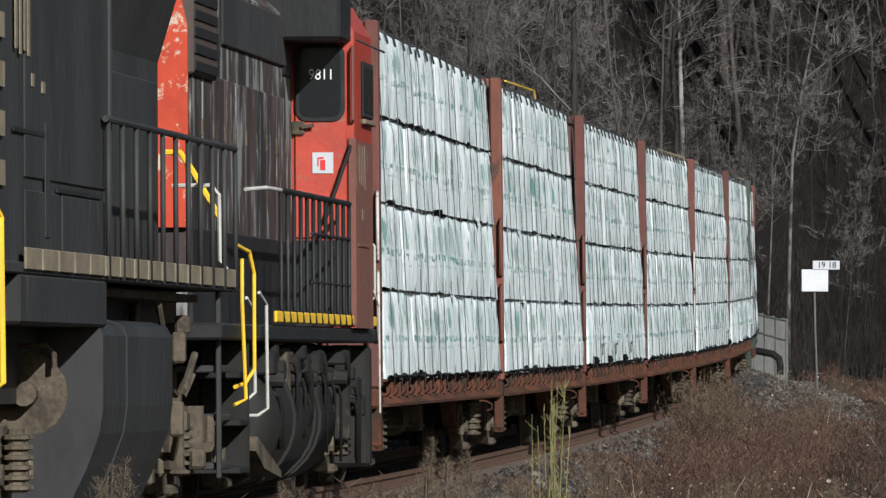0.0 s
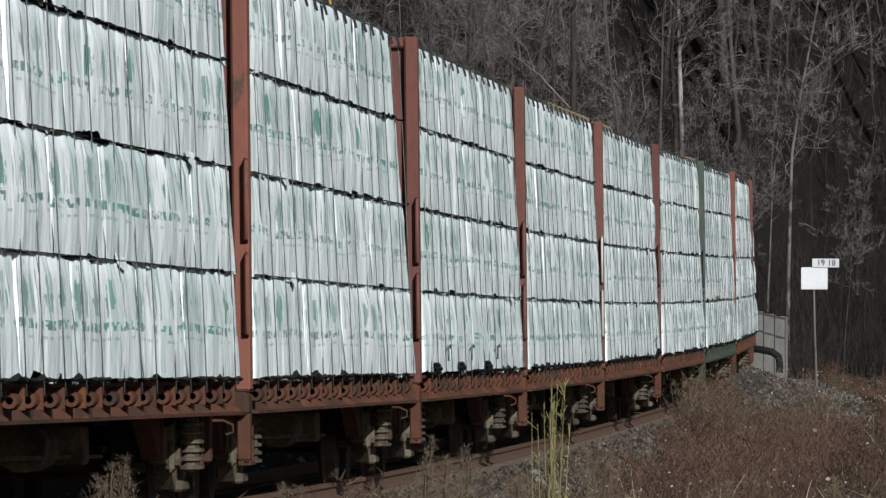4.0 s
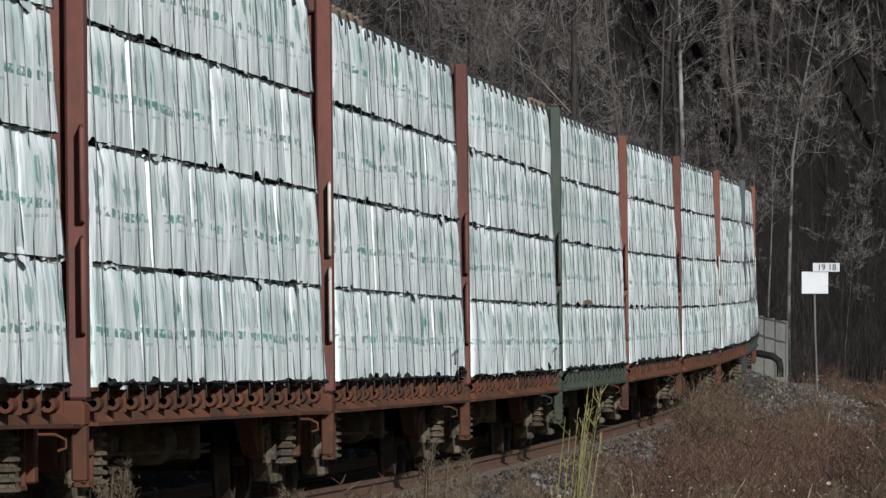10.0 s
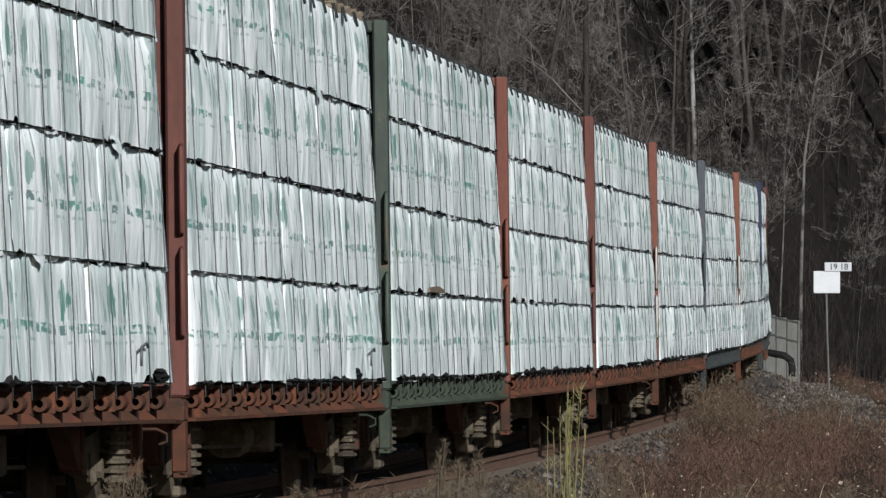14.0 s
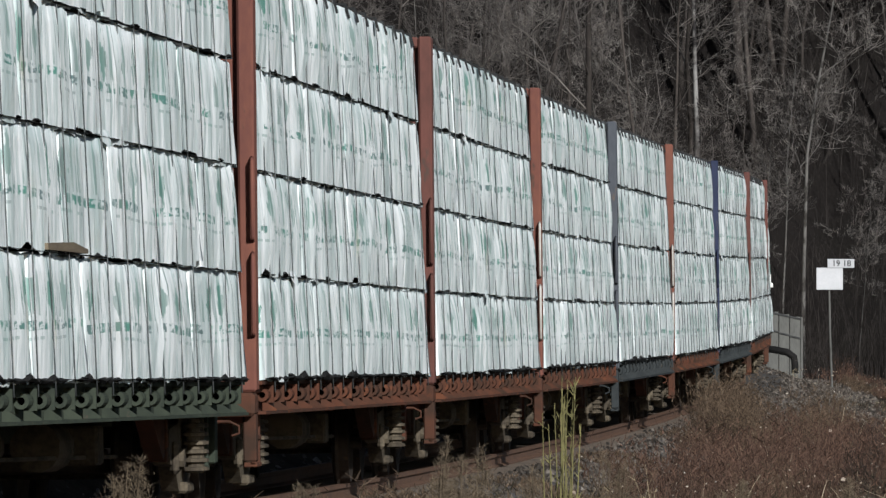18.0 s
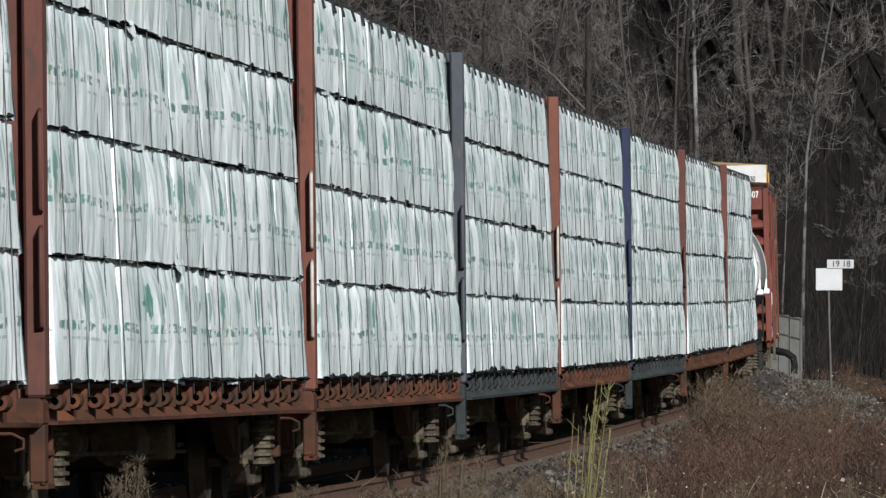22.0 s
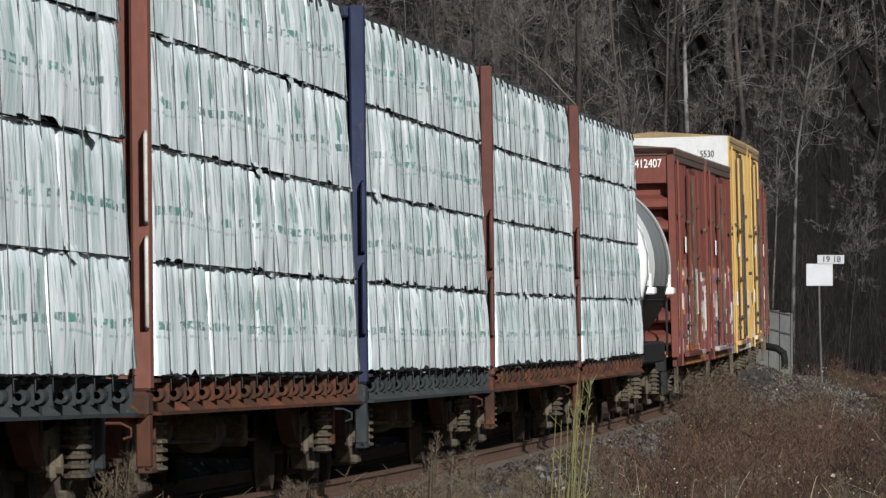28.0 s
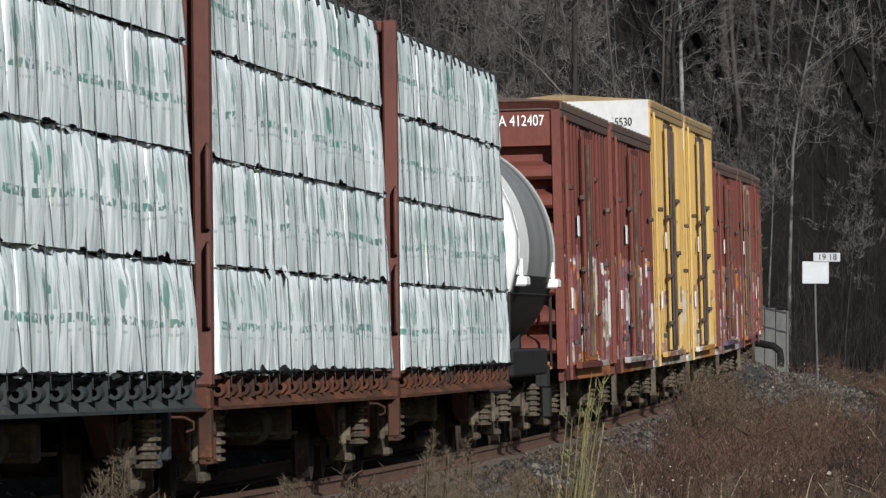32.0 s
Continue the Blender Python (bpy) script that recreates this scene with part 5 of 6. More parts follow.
    for i in range(26):      # pipes, brackets and linkage round the rear truck
        y, z = rnd.uniform(4.9, 10.2), rnd.uniform(0.25, 1.75)
        x = rnd.uniform(1.0, 1.40)
        if i % 2:
            part("bracket", Shape().box(x - 0.06, x + 0.05, y - rnd.uniform(0.05, 0.25), y + 0.12, z - 0.12, z + rnd.uniform(0.02, 0.2), 0.02), STEEL_DIRT, e)
        else:
            part("linkage_rod", Shape().tube([(x, y, z), (x + rnd.uniform(-0.05, 0.08), y + rnd.uniform(-0.6, 0.6), z + rnd.uniform(-0.4, 0.4))], rnd.uniform(0.02, 0.05), 7), STEEL_DIRT, e)
    for z in (0.40, 0.80, 1.2):
        hang("step", shared("lead_step", lambda: Shape().box(1.0, 1.40, 10.0, 10.9, -0.03, 0.03, 0.01), LOCO_GREY), e, pose(0, 0, z), "dark steel step")
    part("step_post", Shape().box(1.36, 1.40, 9.95, 10.05, 0.3, 1.85, 0.008), LOCO_GREY, e)
    part("cable_rack", Shape().box(0.9, 1.3, 1.5, 9.0, 1.74, 1.80), STEEL_DIRT, e)
    for y in (7.1, 8.9):
        hang("coil_spring", shared("coil_spring", lambda: Shape().tube([(1.25, 0, 0.40), (1.25, 0, 0.9)], 0.10, 10), STEEL_DIRT), e, pose(0, y, 0))
    return e


rear = rear_engine()
lead = lead_engine()
ROLLING.append((rear, 109.3 - 4.0, 5.0, 0.3))        # kept by the middle of its bogies
ROLLING.append((lead, 84.0 + 1.0, 5.0, 0.3))
for ob, dy in ((rear, 4.0), (lead, -1.0)):
    for c in ob.children:
        c.matrix_basis = Matrix.Translation((0, dy, 0)) @ c.matrix_basis


# ---- ground ----
def smooth(a, b, v):
    u = min(max((v - a) / (b - a), 0), 1)
    return u * u * (3 - 2 * u)


def ground_z(x, y):
    d = x - (side_x(y) - HALF) if y < 420 else x
    base = rail_z(y)
    near = smooth(60, 25, y)
    z = base - 0.22
    a = abs(d)
    z -= 0.55 * smooth(1.6, 3.0, a)
    # unseen earth bank, added to darken what shows under the cars
    if d < 0:
        z += 1.9 * smooth(3.2, 6.5, a) * smooth(360, 330, y)
    if d > 0:
        z -= 0.12 * smooth(3.0, 6.0, d)
        z += 0.45 * smooth(7, 20, d) * smooth(120, 220, y)
    z = z * (1 - near) + (-0.02) * near
    z += 0.10 * noise.noise(Vector((x * 0.35, y * 0.12, 0))) * smooth(2.4, 4.0, a)
    z += 0.60 * max(0, y - 360) * smooth(360, 385, y) + 1.2 * smooth(340, 400, y) * noise.noise(Vector((x * 0.08, y * 0.05, 3)))
    return min(z, 90)


def ground_material():
    m, tree, b = nodes_of("stony_weedy_ground", 0.95)
    b.inputs["Specular IOR Level"].default_value = 0.0
    k = Net(tree)
    tc = k.t.nodes.new("ShaderNodeTexCoord")
    vec = tc.outputs["Object"]
    n1, n2 = k.noise(vec, 0.35, 4), k.noise(vec, 9, 4)
    col = k.mix(k.ramp(k.math("ADD", n1, k.math("MULTIPLY", k.math("SUBTRACT", n2, 0.5), 0.6)), 0.35, 0.65), (0.020, 0.016, 0.013), (0.040, 0.031, 0.025))
    col = k.mix(k.ramp(k.noise(vec, 2.2, 5), 0.58, 0.7), col, (0.030, 0.034, 0.020))
    sp = k.put("SeparateXYZ", Vector=vec)      # wood floor, its colour darkened to hold the shade under the trees
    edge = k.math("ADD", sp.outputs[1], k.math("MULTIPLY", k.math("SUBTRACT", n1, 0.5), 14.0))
    shaded_floor = k.mix(n2, (0.007, 0.0062, 0.0058), (0.019, 0.0165, 0.0152))
    col = k.mix(k.ramp(edge, 334, 342), col, shaded_floor)
    tree.links.new(col, b.inputs["Base Color"])
    bn = k.put("Bump", Height=n2, Strength=0.6, Distance=0.05)
    tree.links.new(bn.outputs[0], b.inputs["Normal"])
    return m


def lines(*spans):
    out = []
    for a, b, n in spans:
        out += [a + (b - a) * i / n for i in range(n)]
    return out + [spans[-1][1]]


xs = lines((-900, -60, 8), (-60, -12, 12), (-12, 20, 80), (20, 60, 12), (60, 900, 8))
ys = lines((-400, 20, 8), (20, 340, 160), (340, 460, 40), (460, 1600, 8))
gv = [(x, y, ground_z(x, y)) for y in ys for x in xs]
nx = len(xs)
gf = [(j * nx + i, j * nx + i + 1, (j + 1) * nx + i + 1, (j + 1) * nx + i) for j in range(len(ys) - 1) for i in range(nx - 1)]
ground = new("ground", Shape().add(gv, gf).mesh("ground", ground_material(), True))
tagged(ground, "brown stony ground with dead weeds and a wooded slope", "ground", kind="structure")


# ---- ballast, ties and rails ----
def strip(offsets, y0, y1, step):
    """A sheet along the track; offsets are (across, up) pairs."""
    s, vs, fs = Shape(), [], []
    n = int((y1 - y0) / step)
    for i in range(n + 1):
        y = y0 + i * step
        p = track(y)
        for a, b in offsets:
            vs.append((p.x + a, y, p.z + b))
    m = len(offsets)
    for i in range(n):
        for j in range(m - 1):
            fs.append((i * m + j, i * m + j + 1, (i + 1) * m + j + 1, (i + 1) * m + j))
    return s.add(vs, fs)


BALLAST = paint("grey_ballast_stone", (0.085, 0.078, 0.073), (0.050, 0.046, 0.043), (0.14, 0.135, 0.13), 2.0, 14, rough=0.95, bump=0.8)
bed = tagged(new("ballast_bed", strip([(-3.0, -0.72), (-1.7, -0.18), (1.7, -0.18), (3.1, -0.72)], 45, 345, 3).mesh("ballast_bed", BALLAST)), "grey crushed stone railway ballast", "ballast", kind="structure")
for q in (-0.75, 0.75):
    r = strip([(q - 0.07, -0.17), (q - 0.07, -0.15), (q - 0.012, -0.13), (q - 0.012, -0.05), (q - 0.036, -0.04), (q - 0.036, 0.0), (q + 0.036, 0.0), (q + 0.036, -0.04), (q + 0.012, -0.05), (q + 0.012, -0.13), (q + 0.07, -0.15), (q + 0.07, -0.17)], 45, 345, 3)
    tagged(new("rail", r.mesh("rail", RAIL_STEEL)), "rusty steel running rail on wooden ties", "rail", "running rails", kind="structure")
tie_me = Shape().box(-1.3, 1.3, -0.11, 0.11, -0.25, -0.165, 0.015).mesh("railway_tie", TIE_WOOD)
for i in range(280):
    y = 75 + i * 0.62
    t = new("railway_tie", tie_me)
    t.parent = bed
    p = track(y)
    t.matrix_basis = Matrix.Translation(p) @ Matrix.Rotation(-(side_x(y + 1) - side_x(y - 1)) / 2, 4, "Z")

# loose stones of the shoulder
rnd = random.Random(11)
sv, sf = [], []
for _ in range(30000):
    y = rnd.uniform(90, 330)
    d = rnd.choice((1, 1, 1, -1)) * (rnd.triangular(1.0, 5.6, 1.6 if y < 265 else 3.2) if rnd.random() < 0.72 else rnd.triangular(1.6, 13, 4))
    if y > 240 and d > 4.2:
        continue
    p = track(y)
    x = p.x + d
    z = max(ground_z(x, y), p.z - 0.18 if abs(d) < 1.7 else -9)
    if 1.7 <= abs(d) < 3.1:
        z = max(z, p.z - 0.18 - 0.54 * (abs(d) - 1.7) / 1.4)
    r = rnd.uniform(0.025, 0.065) * (1.5 if rnd.random() < 0.05 else 1)
    n = len(sv)
    a = rnd.uniform(0, 6.3)
    sv += [(x + r * math.cos(a + w) * rnd.uniform(0.7, 1.3), y + r * math.sin(a + w) * rnd.uniform(0.7, 1.3), z - 0.01) for w in (0, 1.57, 3.14, 4.71)] + [(x + r * 0.2, y, z + r * rnd.uniform(0.6, 1.1)), (x - r * 0.3, y + r * 0.2, z + r * rnd.uniform(0.5, 1.0))]
    sf += [(n, n + 1, n + 4), (n + 1, n + 5, n + 4), (n + 1, n + 2, n + 5), (n + 2, n + 3, n + 5), (n + 3, n + 4, n + 5), (n + 3, n, n + 4)]
def gravel_patch():
    """Paler crushed stone heaped beside the far barrier."""
    rnd = random.Random(21)
    gv, gf = [], []
    for _ in range(9000):
        y = rnd.uniform(268, 330)
        x = track(y).x + rnd.triangular(1.7, 4.0, 2.5)
        z = ground_z(x, y)
        r = rnd.uniform(0.03, 0.075)
        n, a = len(gv), rnd.uniform(0, 6.3)
        gv += [(x + r * math.cos(a + w), y + r * math.sin(a + w), z - 0.01) for w in (0, 2.1, 4.2)] + [(x, y, z + r * rnd.uniform(0.6, 1.1))]
        gf += [(n, n + 1, n + 3), (n + 1, n + 2, n + 3), (n + 2, n, n + 3)]
    stone = paint("pale_crushed_stone", (0.125, 0.108, 0.092), (0.065, 0.056, 0.047), (0.24, 0.22, 0.20), 3, 20, rough=0.95, vary=1.3, island=True)
    tagged(new("gravel_heap", Shape().add(gv, gf).mesh("gravel_heap", stone)), "pale crushed stone heaped beside the board barrier", "gravel", kind="stuff")


gravel_patch()
STONE = paint("loose_grey_stone", (0.098, 0.084, 0.072), (0.052, 0.044, 0.037), (0.19, 0.175, 0.16), 3, 20, rough=0.95, vary=1.4, island=True)
tagged(new("loose_stones", Shape().add(sv, sf).mesh("loose_stones", STONE)), "loose grey stones along the track shoulder", "stones", kind="stuff")


# ---- weeds ----
def blade(sv, sf, x, y, z, h, w, lean, a, seg=2):
    """A thin flat stem, a little bent."""
    ca, sa = math.cos(a), math.sin(a)
    n = len(sv)
    for i in range(seg + 1):
        u = i / seg
        ox = lean * u * u * h
        ww = w * (1 - 0.75 * u)
        sv.append((x + ox - ww, y + ox * sa, z + h * u))
        sv.append((x + ox + ww, y + ox * sa + ww * 0.5 * ca, z + h * u))
    for i in range(seg):
        sf.append((n + 2 * i, n + 2 * i + 1, n + 2 * i + 3, n + 2 * i + 2))


def weed_patch(name, label, count, ylim, dlim, hlim, material, seed, heads=0.3, tall=0.0, spread=True):
    rnd = random.Random(seed)
    sv, sf = [], []
    for _ in range(count):
        y = rnd.uniform(*ylim)
        d = rnd.uniform(*dlim) if rnd.random() < 0.7 else rnd.uniform(dlim[0], dlim[0] + 2.0)
        x = track(y).x + d
        if noise.noise(Vector((x * 0.6, y * 0.10, seed))) < (0.09 if spread else -0.3) or (spread and y > 250 and d < 4.3 and rnd.random() < 0.92):
            continue
        z = ground_z(x, y) - 0.03
        k = rnd.randrange(6, 11)
        hh = rnd.uniform(*hlim) * (1.5 if rnd.random() < tall else 1) * (0.45 + 2.0 * max(0, noise.noise(Vector((x * 0.45, y * 0.05, 50))))) if spread else rnd.uniform(*hlim)
        if spread and d < 4.6 and y > 185:
            hh *= 0.5
        for _ in range(k):
            bx, by = x + rnd.gauss(0, 0.10), y + rnd.gauss(0, 0.12)
            h = hh * rnd.uniform(0.5, 1.1)
            lean, a = rnd.gauss(0, 0.26), rnd.uniform(0, 6.3)
            blade(sv, sf, bx, by, z, h, rnd.uniform(0.0022, 0.0055), lean, a)
            if rnd.random() < heads:
                for _ in range(5):
                    u = rnd.uniform(0.35, 1.0)
                    blade(sv, sf, bx + lean * u * u * h, by, z + h * u, rnd.uniform(0.02, 0.10), rnd.uniform(0.004, 0.012), rnd.gauss(0, 0.9), rnd.uniform(0, 6.3), 1)
    return tagged(new(name, Shape().add(sv, sf).mesh(name, material)), label, "weeds", kind="stuff")


DARK_WEED = paint("dark_withered_stalks", (0.046, 0.042, 0.030), (0.024, 0.021, 0.016), (0.075, 0.08, 0.045), 0.5, 5, rough=0.9, vary=1.5, island=True)
DRY_BROWN = paint("dry_brown_stalks", (0.088, 0.061, 0.040), (0.048, 0.034, 0.024), (0.135, 0.105, 0.075), 0.5, 5, rough=0.9, wear=0.6, vary=1.2, island=True)
DRY_RUST = paint("dry_russet_stalks", (0.084, 0.049, 0.035), (0.046, 0.029, 0.022), (0.13, 0.086, 0.058), 0.5, 5, rough=0.9, vary=1.2, island=True)
DARK_BRUSH = paint("dark_brown_brush", (0.040, 0.029, 0.023), (0.022, 0.017, 0.014), (0.07, 0.05, 0.036), 0.5, 5, rough=0.9, vary=1.2, island=True)
STRAW = paint("pale_straw", (0.20, 0.165, 0.105), (0.14, 0.11, 0.07), None, 1, 8, rough=0.9, vary=1.2, island=True)
GREEN_STALK = paint("yellow_green_stalk", (0.165, 0.15, 0.062), (0.11, 0.098, 0.045), (0.17, 0.125, 0.065), 1, 8, rough=0.8)
weed_patch("dry_weeds", "dry brown dead weeds beside the track", 7600, (110, 330), (2.6, 17), (0.18, 0.62), DRY_BROWN, 1, 0.8)
weed_patch("dry_weeds", "russet dead weeds and brush", 3000, (130, 330), (3.6, 17), (0.3, 0.95), DRY_RUST, 2, 0.8, 0.1)
weed_patch("dry_weeds", "dark withered weeds among the stones", 4200, (110, 335), (2.4, 17), (0.12, 0.5), DARK_WEED, 8, 0.8)
weed_patch("straw_grass", "pale straw grass tufts near the track", 800, (95, 320), (2.4, 15), (0.2, 0.6), STRAW, 3, 0.2, 0.15)
weed_patch("trackside_weeds", "brown weeds standing before the wheels", 520, (62, 112), (2.3, 4.6), (0.3, 0.85), DRY_BROWN, 4, 1.0, spread=False)
weed_patch("short_grass", "short dead grass growing through the ballast", 8500, (95, 330), (1.35, 5), (0.06, 0.24), DRY_BROWN, 6, 0.5)
weed_patch("trackside_brush", "tall russet brush close to the rails", 850, (190, 228), (1.9, 2.7), (0.35, 1.2), DRY_BROWN, 7, 1.0, spread=False)
weed_patch("foreground_weeds", "blurred dead weeds close to the ballast edge", 420, (58, 84), (1.75, 3.4), (0.2, 0.6), DRY_BROWN, 14, 1.0, spread=False)
weed_patch("trackside_brush", "russet brush on the shoulder", 420, (140, 215), (2.4, 4.8), (0.35, 1.0), DRY_RUST, 9, 1.0, spread=False)


def bent_straw():
    """Single pale dead stalks, bent over in the weeds."""
    rnd = random.Random(44)
    sv, sf = [], []
    for _ in range(260):
        y = rnd.uniform(140, 260)
        x = track(y).x + rnd.uniform(3.2, 15)
        z, h = ground_z(x, y), rnd.uniform(0.3, 0.75)
        blade(sv, sf, x, y, z, h, rnd.uniform(0.005, 0.010), rnd.gauss(0, 0.75), rnd.uniform(0, 6.3), 5)
    tagged(new("bent_straw", Shape().add(sv, sf).mesh("bent_straw", STRAW_PALE)), "single pale bent stalks among the weeds", "weeds", kind="stuff")


STRAW_PALE = paint("bleached_straw", (0.30, 0.25, 0.18), (0.20, 0.16, 0.11), None, 1, 8, rough=0.9, vary=0.9, island=True)
bent_straw()
weed_patch("brush_clumps", "dark brown brush standing in clumps", 1500, (150, 262), (4.5, 16), (0.4, 0.95), DARK_BRUSH, 16, 0.8, 0.2)


def stalk_plant(px, y, top, n, seed, name, label, material, feathers, fuzz=0.0):
    """A tall single plant of n stems."""
    rnd = random.Random(seed)
    plant = tagged(new(name), label, "plant", "tall weeds")
    z0 = ground_z(px, y)
    plant.location = (px, y, z0)
    for i in range(n):
        s = Shape()
        h = (top - z0) * rnd.uniform(0.82, 1.0)
        bx, lean = rnd.gauss(0, 0.045), rnd.uniform(-0.03, 0.08)
        pts = [(bx + lean * u * u, rnd.gauss(0, 0.02), h * u) for u in (0, 0.3, 0.6, 0.85, 1.0)]
        s.tube(pts, [0.0045, 0.0045, 0.004, 0.003, 0.002], 5)
        for _ in range(feathers):
            u = rnd.uniform(0.35, 1.0)
            f = rnd.gauss(0, fuzz) * math.sin(min(1, (1.02 - u) * 4) * 1.57) if fuzz else 0
            blade(s.v, s.f, bx + lean * u * u + f, 0, h * u, rnd.uniform(0.02, 0.06) * (0.6 if fuzz else 1), 0.0022 if fuzz else 0.004, rnd.gauss(0, 0.5 + 12 * fuzz), rnd.uniform(0, 6), 1)
        part("stem", s, material, plant)
    return plant


DEAD_HEAD = paint("fuzzy_brown_seed_heads", (0.115, 0.088, 0.060), (0.065, 0.050, 0.035), (0.18, 0.14, 0.095), 4, 25, rough=0.95)
goldenrod = stalk_plant(0.60, 66, 1.36, 15, 5, "goldenrod", "tall yellow-green goldenrod stalks beside the track", GREEN_STALK, 26)
for i, (px, y, top) in enumerate([(-0.10, 70, 0.98), (0.12, 72, 0.92), (-1.97, 68, 0.86), (-0.9, 66, 0.72), (0.45, 75, 0.75), (1.1, 80, 0.80), (1.9, 78, 0.62), (2.5, 72, 0.70), (-0.02, 71, 0.85)]):
    stalk_plant(px, y, top, 6, 20 + i, "dead_weed", "dead brown seed-headed weed beside the track", DEAD_HEAD, 420, 0.055)


# ---- sign and fence ----
def put_sign():
    s = tagged(new("track_sign"), "white square board and small number plate on a thin post", "sign")
    x, y = 10.10, 310
    z = ground_z(x, y)
    s.location = (x, y, z)
    h = 1.62 + (584.6 - 478) / 20225 * y - z
    part("post", Shape().tube([(0.06, 0.05, -0.05), (0.0, 0.05, h * 0.5), (-0.03, 0.05, h - 0.05)], 0.028, 8), FENCE_GREY, s, "thin grey post")
    part("board", Shape().box(-0.37, 0.35, 0, 0.02, h - 0.60, h, 0.012), SIGN_WHITE, s, "blank white square board")
    p = part("number_plate", Shape().box(-0.07, 0.66, -0.03, -0.01, h - 0.005, h + 0.235, 0.010), SIGN_WHITE, s, "white plate with black numerals")
    letters("numerals", "19 18", 0.165, SIGN_BLACK, p, pose(0.31, -0.034, h + 0.112) @ FACING, bold=0.003)
    return s


def put_fence():
    f = tagged(new("board_fence"), "grey weathered board barrier with dark rails beside the track", "fence")
    x, y = 9.62, 332
    z = ground_z(x, y)
    f.location = (x, y, z)
    top = 1.62 + (584.6 - 556) / 20225 * y - z
    for i in range(3):
        x0 = -0.60 + i * 0.318
        drop = -0.072 * i
        part("board", Shape().box(x0, x0 + 0.295, -0.015, 0.015, -0.2, top + drop, 0.006), FENCE_GREY, f)
        for z in (top + drop, top + drop * 1.3 - 0.52):
            part("dark_rail", Shape().prism([(x0 - 0.01, z + 0.03), (x0 + 0.31, z - 0.042), (x0 + 0.31, z - 0.085), (x0 - 0.01, z - 0.013)], 1, -0.05, -0.016), SIGN_BLACK, f, "dark rail piece")
    part("post", Shape().box(-0.66, -0.60, 0.0, 0.07, -0.2, top + 0.02, 0.008), FENCE_GREY, f)
    part("post", Shape().box(0.345, 0.41, 0.0, 0.07, -0.4, top - 0.16, 0.008), FENCE_GREY, f)
    return f


put_sign()
put_fence()
culvert = tagged(new("culvert_pipe"), "black plastic pipe end lying beside the fence", "pipe")
cx, cy = 9.35, 326
culvert.location = (cx, cy, ground_z(cx, cy) + 0.40)
part("pipe", Shape().tube([(-0.75, 0.3, 0.50), (-0.35, 0.1, 0.48), (0.05, 0, 0.40), (0.24, 0, 0.26), (0.27, 0, 0.06), (0.27, 0, -0.2)], 0.105, 10), PLASTIC, culvert)


# ---- bare wood on the slope ----
def tree_meshes(seed, high, lean=0.0, limbs=13, pale=False, wob=0.06):
    rnd = random.Random(seed)
    tr, br = Shape(), Shape()
    r0 = high * rnd.uniform(0.0055, 0.0095) * (0.5 if pale == 1 else 1)
    pts, p = [], Vector((0, 0, -0.5))
    dirn = Vector((lean, rnd.gauss(0, 0.03), 1)).normalized()
    n = 9
    for i in range(n + 1):
        pts.append(p.copy())
        dirn = (dirn + Vector((rnd.gauss(0, wob), rnd.gauss(0, wob), 0.03))).normalized()
        p += dirn * (high + 0.5) / n
    tr.tube(pts, [r0 * (1 - 0.88 * i / n) * (1.25 if i == 0 else 1) for i in range(n + 1)], 7)

    def limb(start, d, ln, r, level):
        q = [start]
        dd = d.copy()
        k = (5, 4, 3, 2)[level]
        for _ in range(k):
            dd = (dd + Vector((rnd.gauss(0, 0.27), rnd.gauss(0, 0.27), rnd.gauss(0.06, 0.20)))).normalized()
            q.append(q[-1] + dd * ln / k)
        if level < 2:
            br.tube(q, [r * (1 - 0.75 * i / k) for i in range(k + 1)], 4 if level == 0 else 3, caps=False)
        else:           # fine twigs are thin flat strips
            w, n0 = max(r, 0.006), len(br.v)
            a = Vector((w, 0, 0)) if abs(dd.x) < 0.7 else Vector((0, 0, w))
            for i, p in enumerate(q):
                f = 1 - 0.7 * i / k
                br.v += [tuple(p - a * f), tuple(p + a * f)]
            br.f += [(n0 + 2 * i, n0 + 2 * i + 1, n0 + 2 * i + 3, n0 + 2 * i + 2) for i in range(k)]
        if level < 3:
            for _ in range((6, 6, 4)[level]):
                u = rnd.uniform(0.2, 1.0) * k
                i = min(int(u), k - 1)
                s = q[i].lerp(q[i + 1], u - i)
                nd = (dd + Vector((rnd.gauss(0, 0.7), rnd.gauss(0, 0.7), rnd.gauss(0.15, 0.5)))).normalized()
                limb(s, nd, ln * rnd.uniform(0.3, 0.58), r * 0.5, level + 1)
    for j in range(limbs):
        u = rnd.uniform(0.4 if pale else 0.15, 0.98) * n
        i = min(int(u), n - 1)
        s = pts[i].lerp(pts[i + 1], u - i)
        w = rnd.uniform(0, 2 * math.pi)
        up = rnd.uniform(0.35, 1.3)
        limb(s, Vector((math.cos(w), math.sin(w), up)).normalized(), high * rnd.uniform(0.12, 0.24) * (1.25 - u / n * 0.6), r0 * (0.24 if pale else 0.19) * (1.2 - u / n * 0.7), 0)
    bark = (BIRCH if pale == 2 else BARK_PALE) if pale else BARK
    return tr.mesh("trunk", bark, True), br.mesh("crown", TWIG_PALE if pale else TWIG, True)


def plant_tree(meshes, x, y, turn, size, label):
    t = tagged(new("bare_tree"), label, "tree", "trees of the slope")
    t.matrix_basis = pose(x, y, ground_z(x, y), 0, 0, turn) @ Matrix.Scale(size, 4)
    hang("trunk", meshes[0], t)
    hang("crown", meshes[1], t)


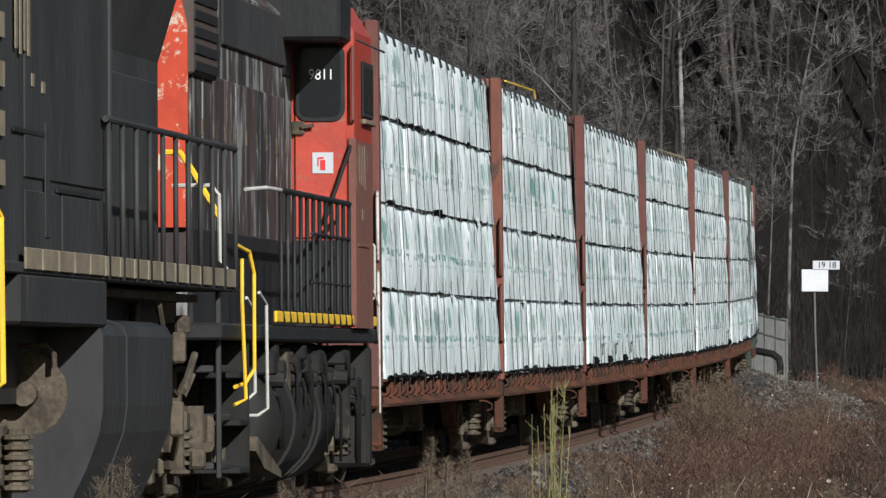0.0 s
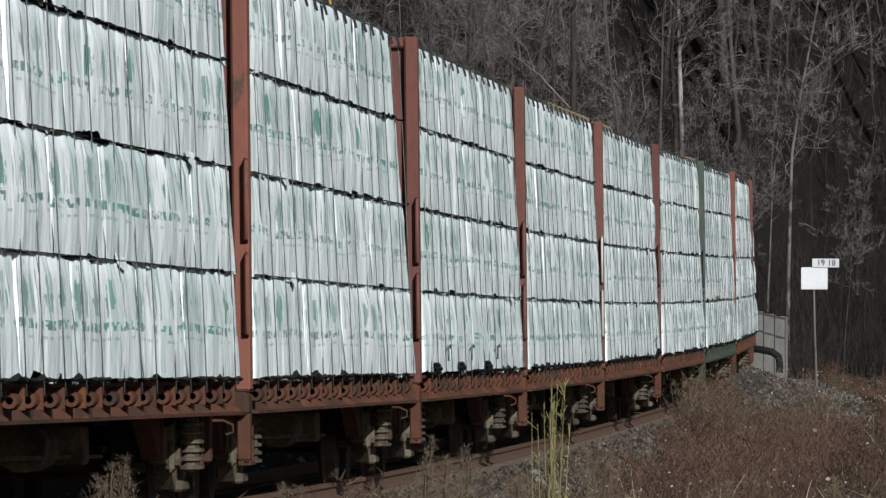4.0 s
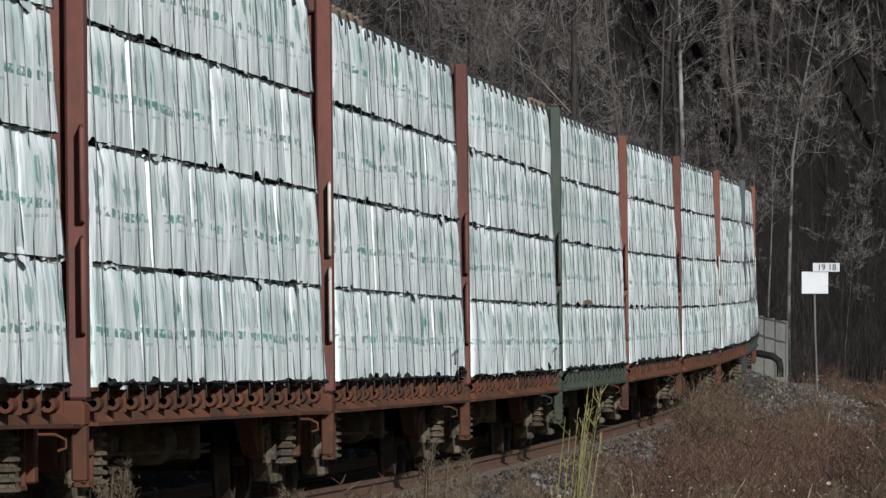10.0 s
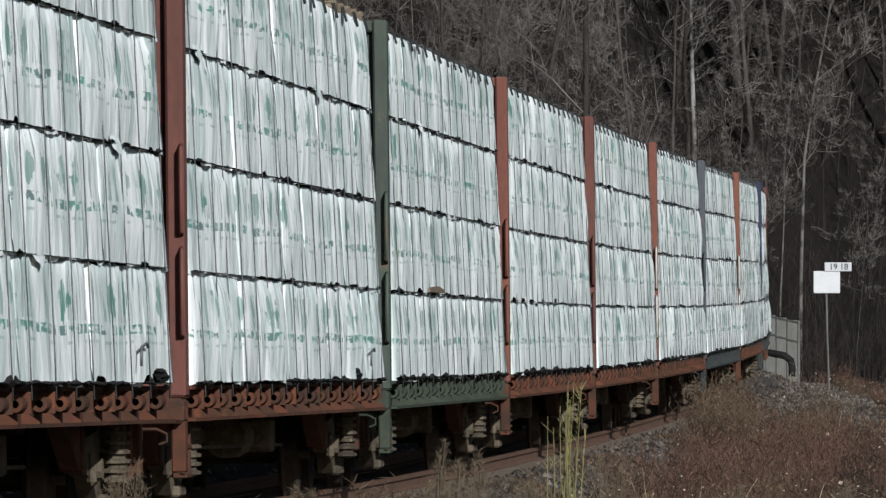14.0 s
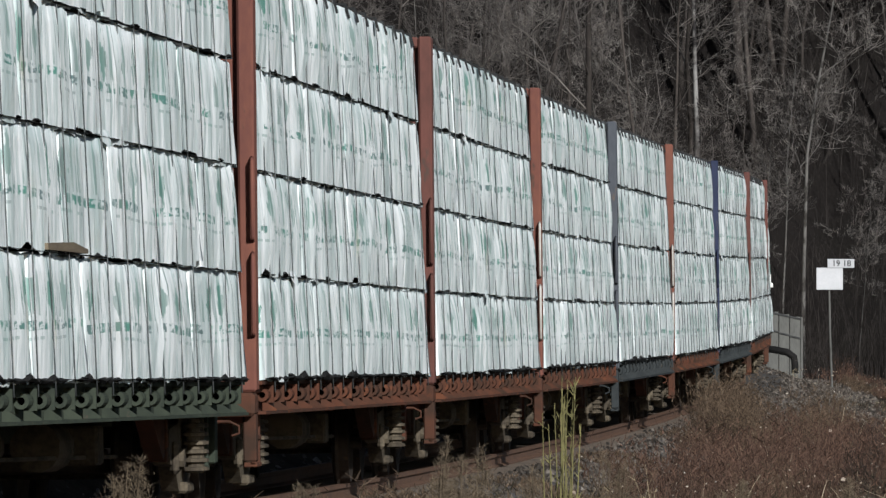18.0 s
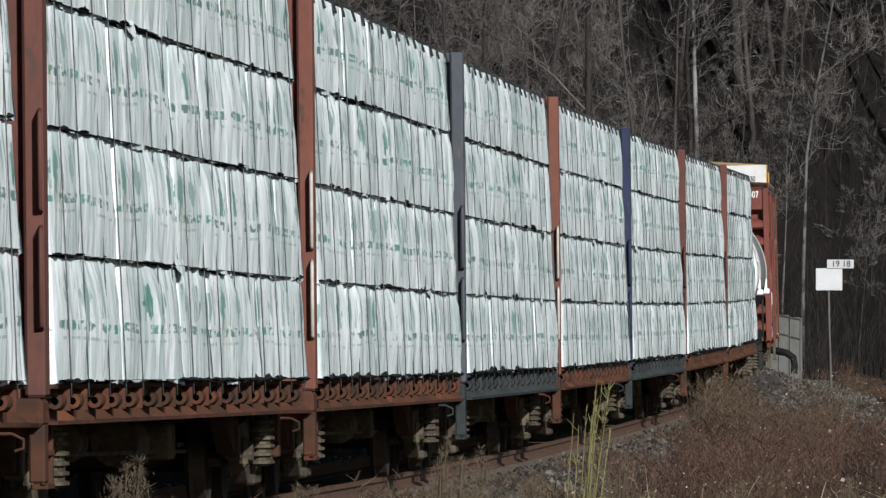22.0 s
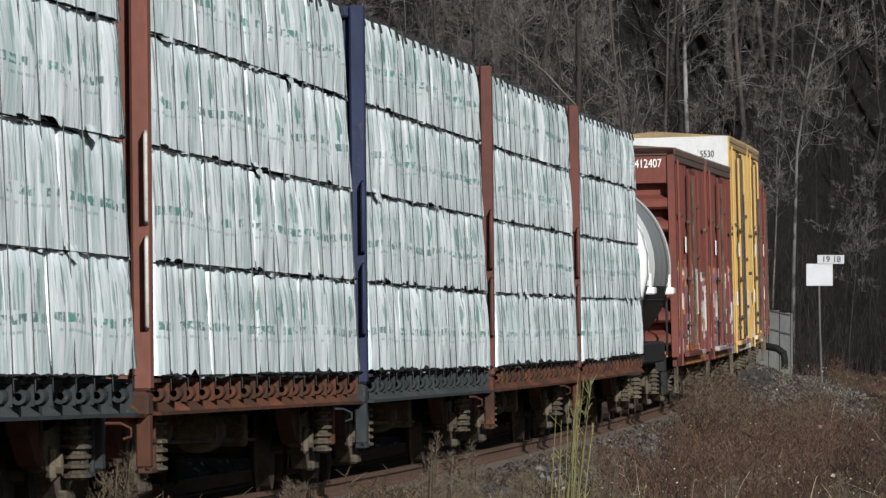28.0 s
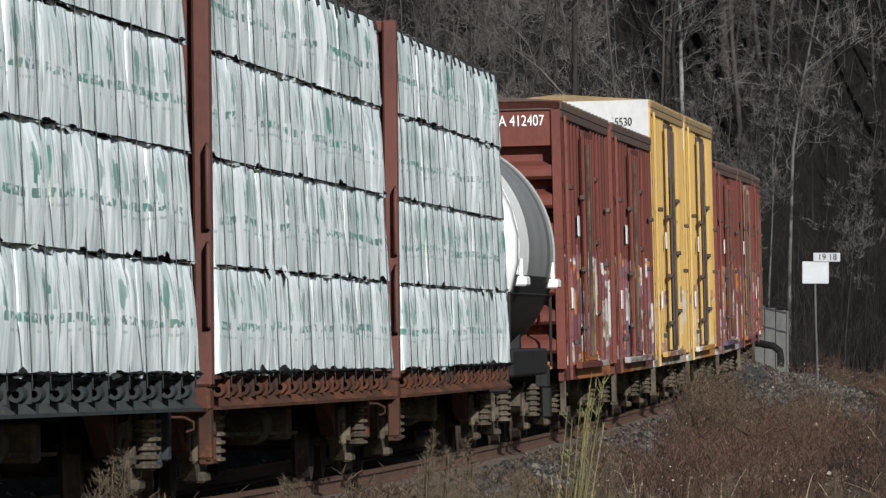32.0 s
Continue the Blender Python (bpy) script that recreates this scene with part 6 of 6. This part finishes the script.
rnd = random.Random(33)
GREYS = [tree_meshes(200 + i, h, 0.03 * (i % 3 - 1), 12) for i, h in enumerate((17, 15, 19, 14, 16, 12))]
PALES = [tree_meshes(300 + i, h, 0.02 * (i - 1), 15, 1, 0.055) for i, h in enumerate((13, 10, 15))]
PALES.append(tree_meshes(310, 16, 0.0, 8, 2, 0.035))
SHRUBS = [tree_meshes(400 + i, h, 0.12 * (i - 1.5), 10, False, 0.13) for i, h in enumerate((6, 7, 5, 8))]
for i in range(190):
    y = rnd.uniform(344, 388)
    x = rnd.uniform(-16, 24) if i % 5 else rnd.uniform(-40, 44)
    if x > 8.6 and y < 374:
        y = 374 + (y - 344) * 0.5
    plant_tree(GREYS[i % 6], x, y, rnd.uniform(0, 360), rnd.uniform(0.55, 1.2), "bare grey deciduous tree on the wooded slope")
for x, y, k, s in ((7.85, 364, 3, 1.1), (10.9, 361, 2, 1.1), (9.78, 350, 0, 0.78), (9.35, 352, 1, 0.85), (12.25, 350, 1, 0.62), (-0.7, 362, 1, 1.1), (5.2, 368, 0, 1.1), (2.0, 372, 2, 1.0), (-1.4, 366, 1, 1.3), (0.2, 364, 0, 0.9), (3.4, 370, 2, 0.8), (6.2, 365, 1, 1.2)):
    plant_tree(PALES[k], x, y, rnd.uniform(0, 360), s, "pale-barked slender bare tree at the wood's edge")

for i in range(34):      # unseen trees added right of the view, to shade the slope behind the sign
    x, y = rnd.uniform(16.8, 24), rnd.uniform(330, 352)
    plant_tree(GREYS[i % 6], x, y, rnd.uniform(0, 360), rnd.uniform(0.5, 0.72), "bare grey deciduous tree on the wooded slope")

for i in range(290):
    y = rnd.uniform(340, 372)
    x = rnd.uniform(-14, 22)
    if x > 8.8:
        y = 373 + (y - 340) * 0.5
    t = tagged(new("bare_shrub"), "bare twiggy shrub at the wood's edge", "shrub", "shrubs of the slope")
    t.matrix_basis = pose(x, y, ground_z(x, y), 0, 0, rnd.uniform(0, 360)) @ Matrix.Scale(rnd.uniform(0.5, 1.15), 4)
    hang("trunk", SHRUBS[i % 4][0], t)
    hang("crown", SHRUBS[i % 4][1], t)

uv, uf = [], []
for _ in range(21000):
    y = rnd.uniform(338, 392)
    x = rnd.uniform(-24, 28)
    if x > 8.3 and y < 376 and rnd.random() < 0.15:
        continue
    z = ground_z(x, y) - 0.05
    h = rnd.uniform(0.5, 1.8) + (rnd.uniform(0, 2.5) if rnd.random() < 0.2 else 0)
    w = 0.005 + 0.0017 * h
    lean = rnd.gauss(0, 0.22)
    blade(uv, uf, x, y, z, h, w, lean, rnd.uniform(0, 6.3), 3)
    for _ in range(5):
        u = rnd.uniform(0.25, 0.95)
        blade(uv, uf, x + lean * u * u * h, y, z + h * u, rnd.uniform(0.15, 0.35) * h, w * 0.6, rnd.gauss(0, 0.9), rnd.uniform(0, 6.3), 2)
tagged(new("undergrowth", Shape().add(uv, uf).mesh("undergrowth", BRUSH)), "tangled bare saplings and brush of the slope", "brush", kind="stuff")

# pale specks: dry leaves and chips lying in the weeds
kv, kf = [], []
for _ in range(3600):
    y = rnd.uniform(120, 325)
    x = track(y).x + rnd.uniform(2.0, 16)
    z = ground_z(x, y) + rnd.choice((0.02, 0.05, 0.2, 0.4, 0.6)) * rnd.uniform(0.6, 1.2)
    r = rnd.uniform(0.006, 0.017) * (2.2 if rnd.random() < 0.06 else 1)
    n = len(kv)
    kv += [(x - r, y, z), (x + r * 0.4, y - r, z - r * 0.5), (x + r, y, z + r * 0.6), (x - r * 0.2, y + r * 0.5, z + r)]
    kf.append((n, n + 1, n + 2, n + 3))
LEAF_DRY = paint("dry_pale_leaf", (0.30, 0.26, 0.21), (0.16, 0.12, 0.09), (0.50, 0.48, 0.45), 0.7, 5, rough=0.9, wear=0.6, vary=1.4, island=True)
tagged(new("dry_leaves", Shape().add(kv, kf).mesh("dry_leaves", LEAF_DRY)), "pale dry leaves caught in the weeds", "leaves", kind="stuff")


# ---- what moves: the train rolls in along the curve ----
def motions():
    times = [i * 1.0 for i in range(33)]
    for car, middle, half, bank in ROLLING:
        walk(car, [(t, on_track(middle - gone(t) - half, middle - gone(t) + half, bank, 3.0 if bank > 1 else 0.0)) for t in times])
    # the tall plant bends in the wind
    bend = [(0.0, -0.8), (2.0, 0.0), (3.0, -1.9), (6.0, 3.9), (9.0, 5.3), (11.0, 4.9), (13.0, 1.0), (15.0, -0.4), (19.0, -1.7), (21.0, 2.4), (23.0, 4.9), (28.0, 2.8), (30.0, 3.5), (32.0, 5.6)]
    base = goldenrod.location.copy()
    walk(goldenrod, [(t, pose(base.x, base.y, base.z, 0, a, 0)) for t, a in bend])


motions()
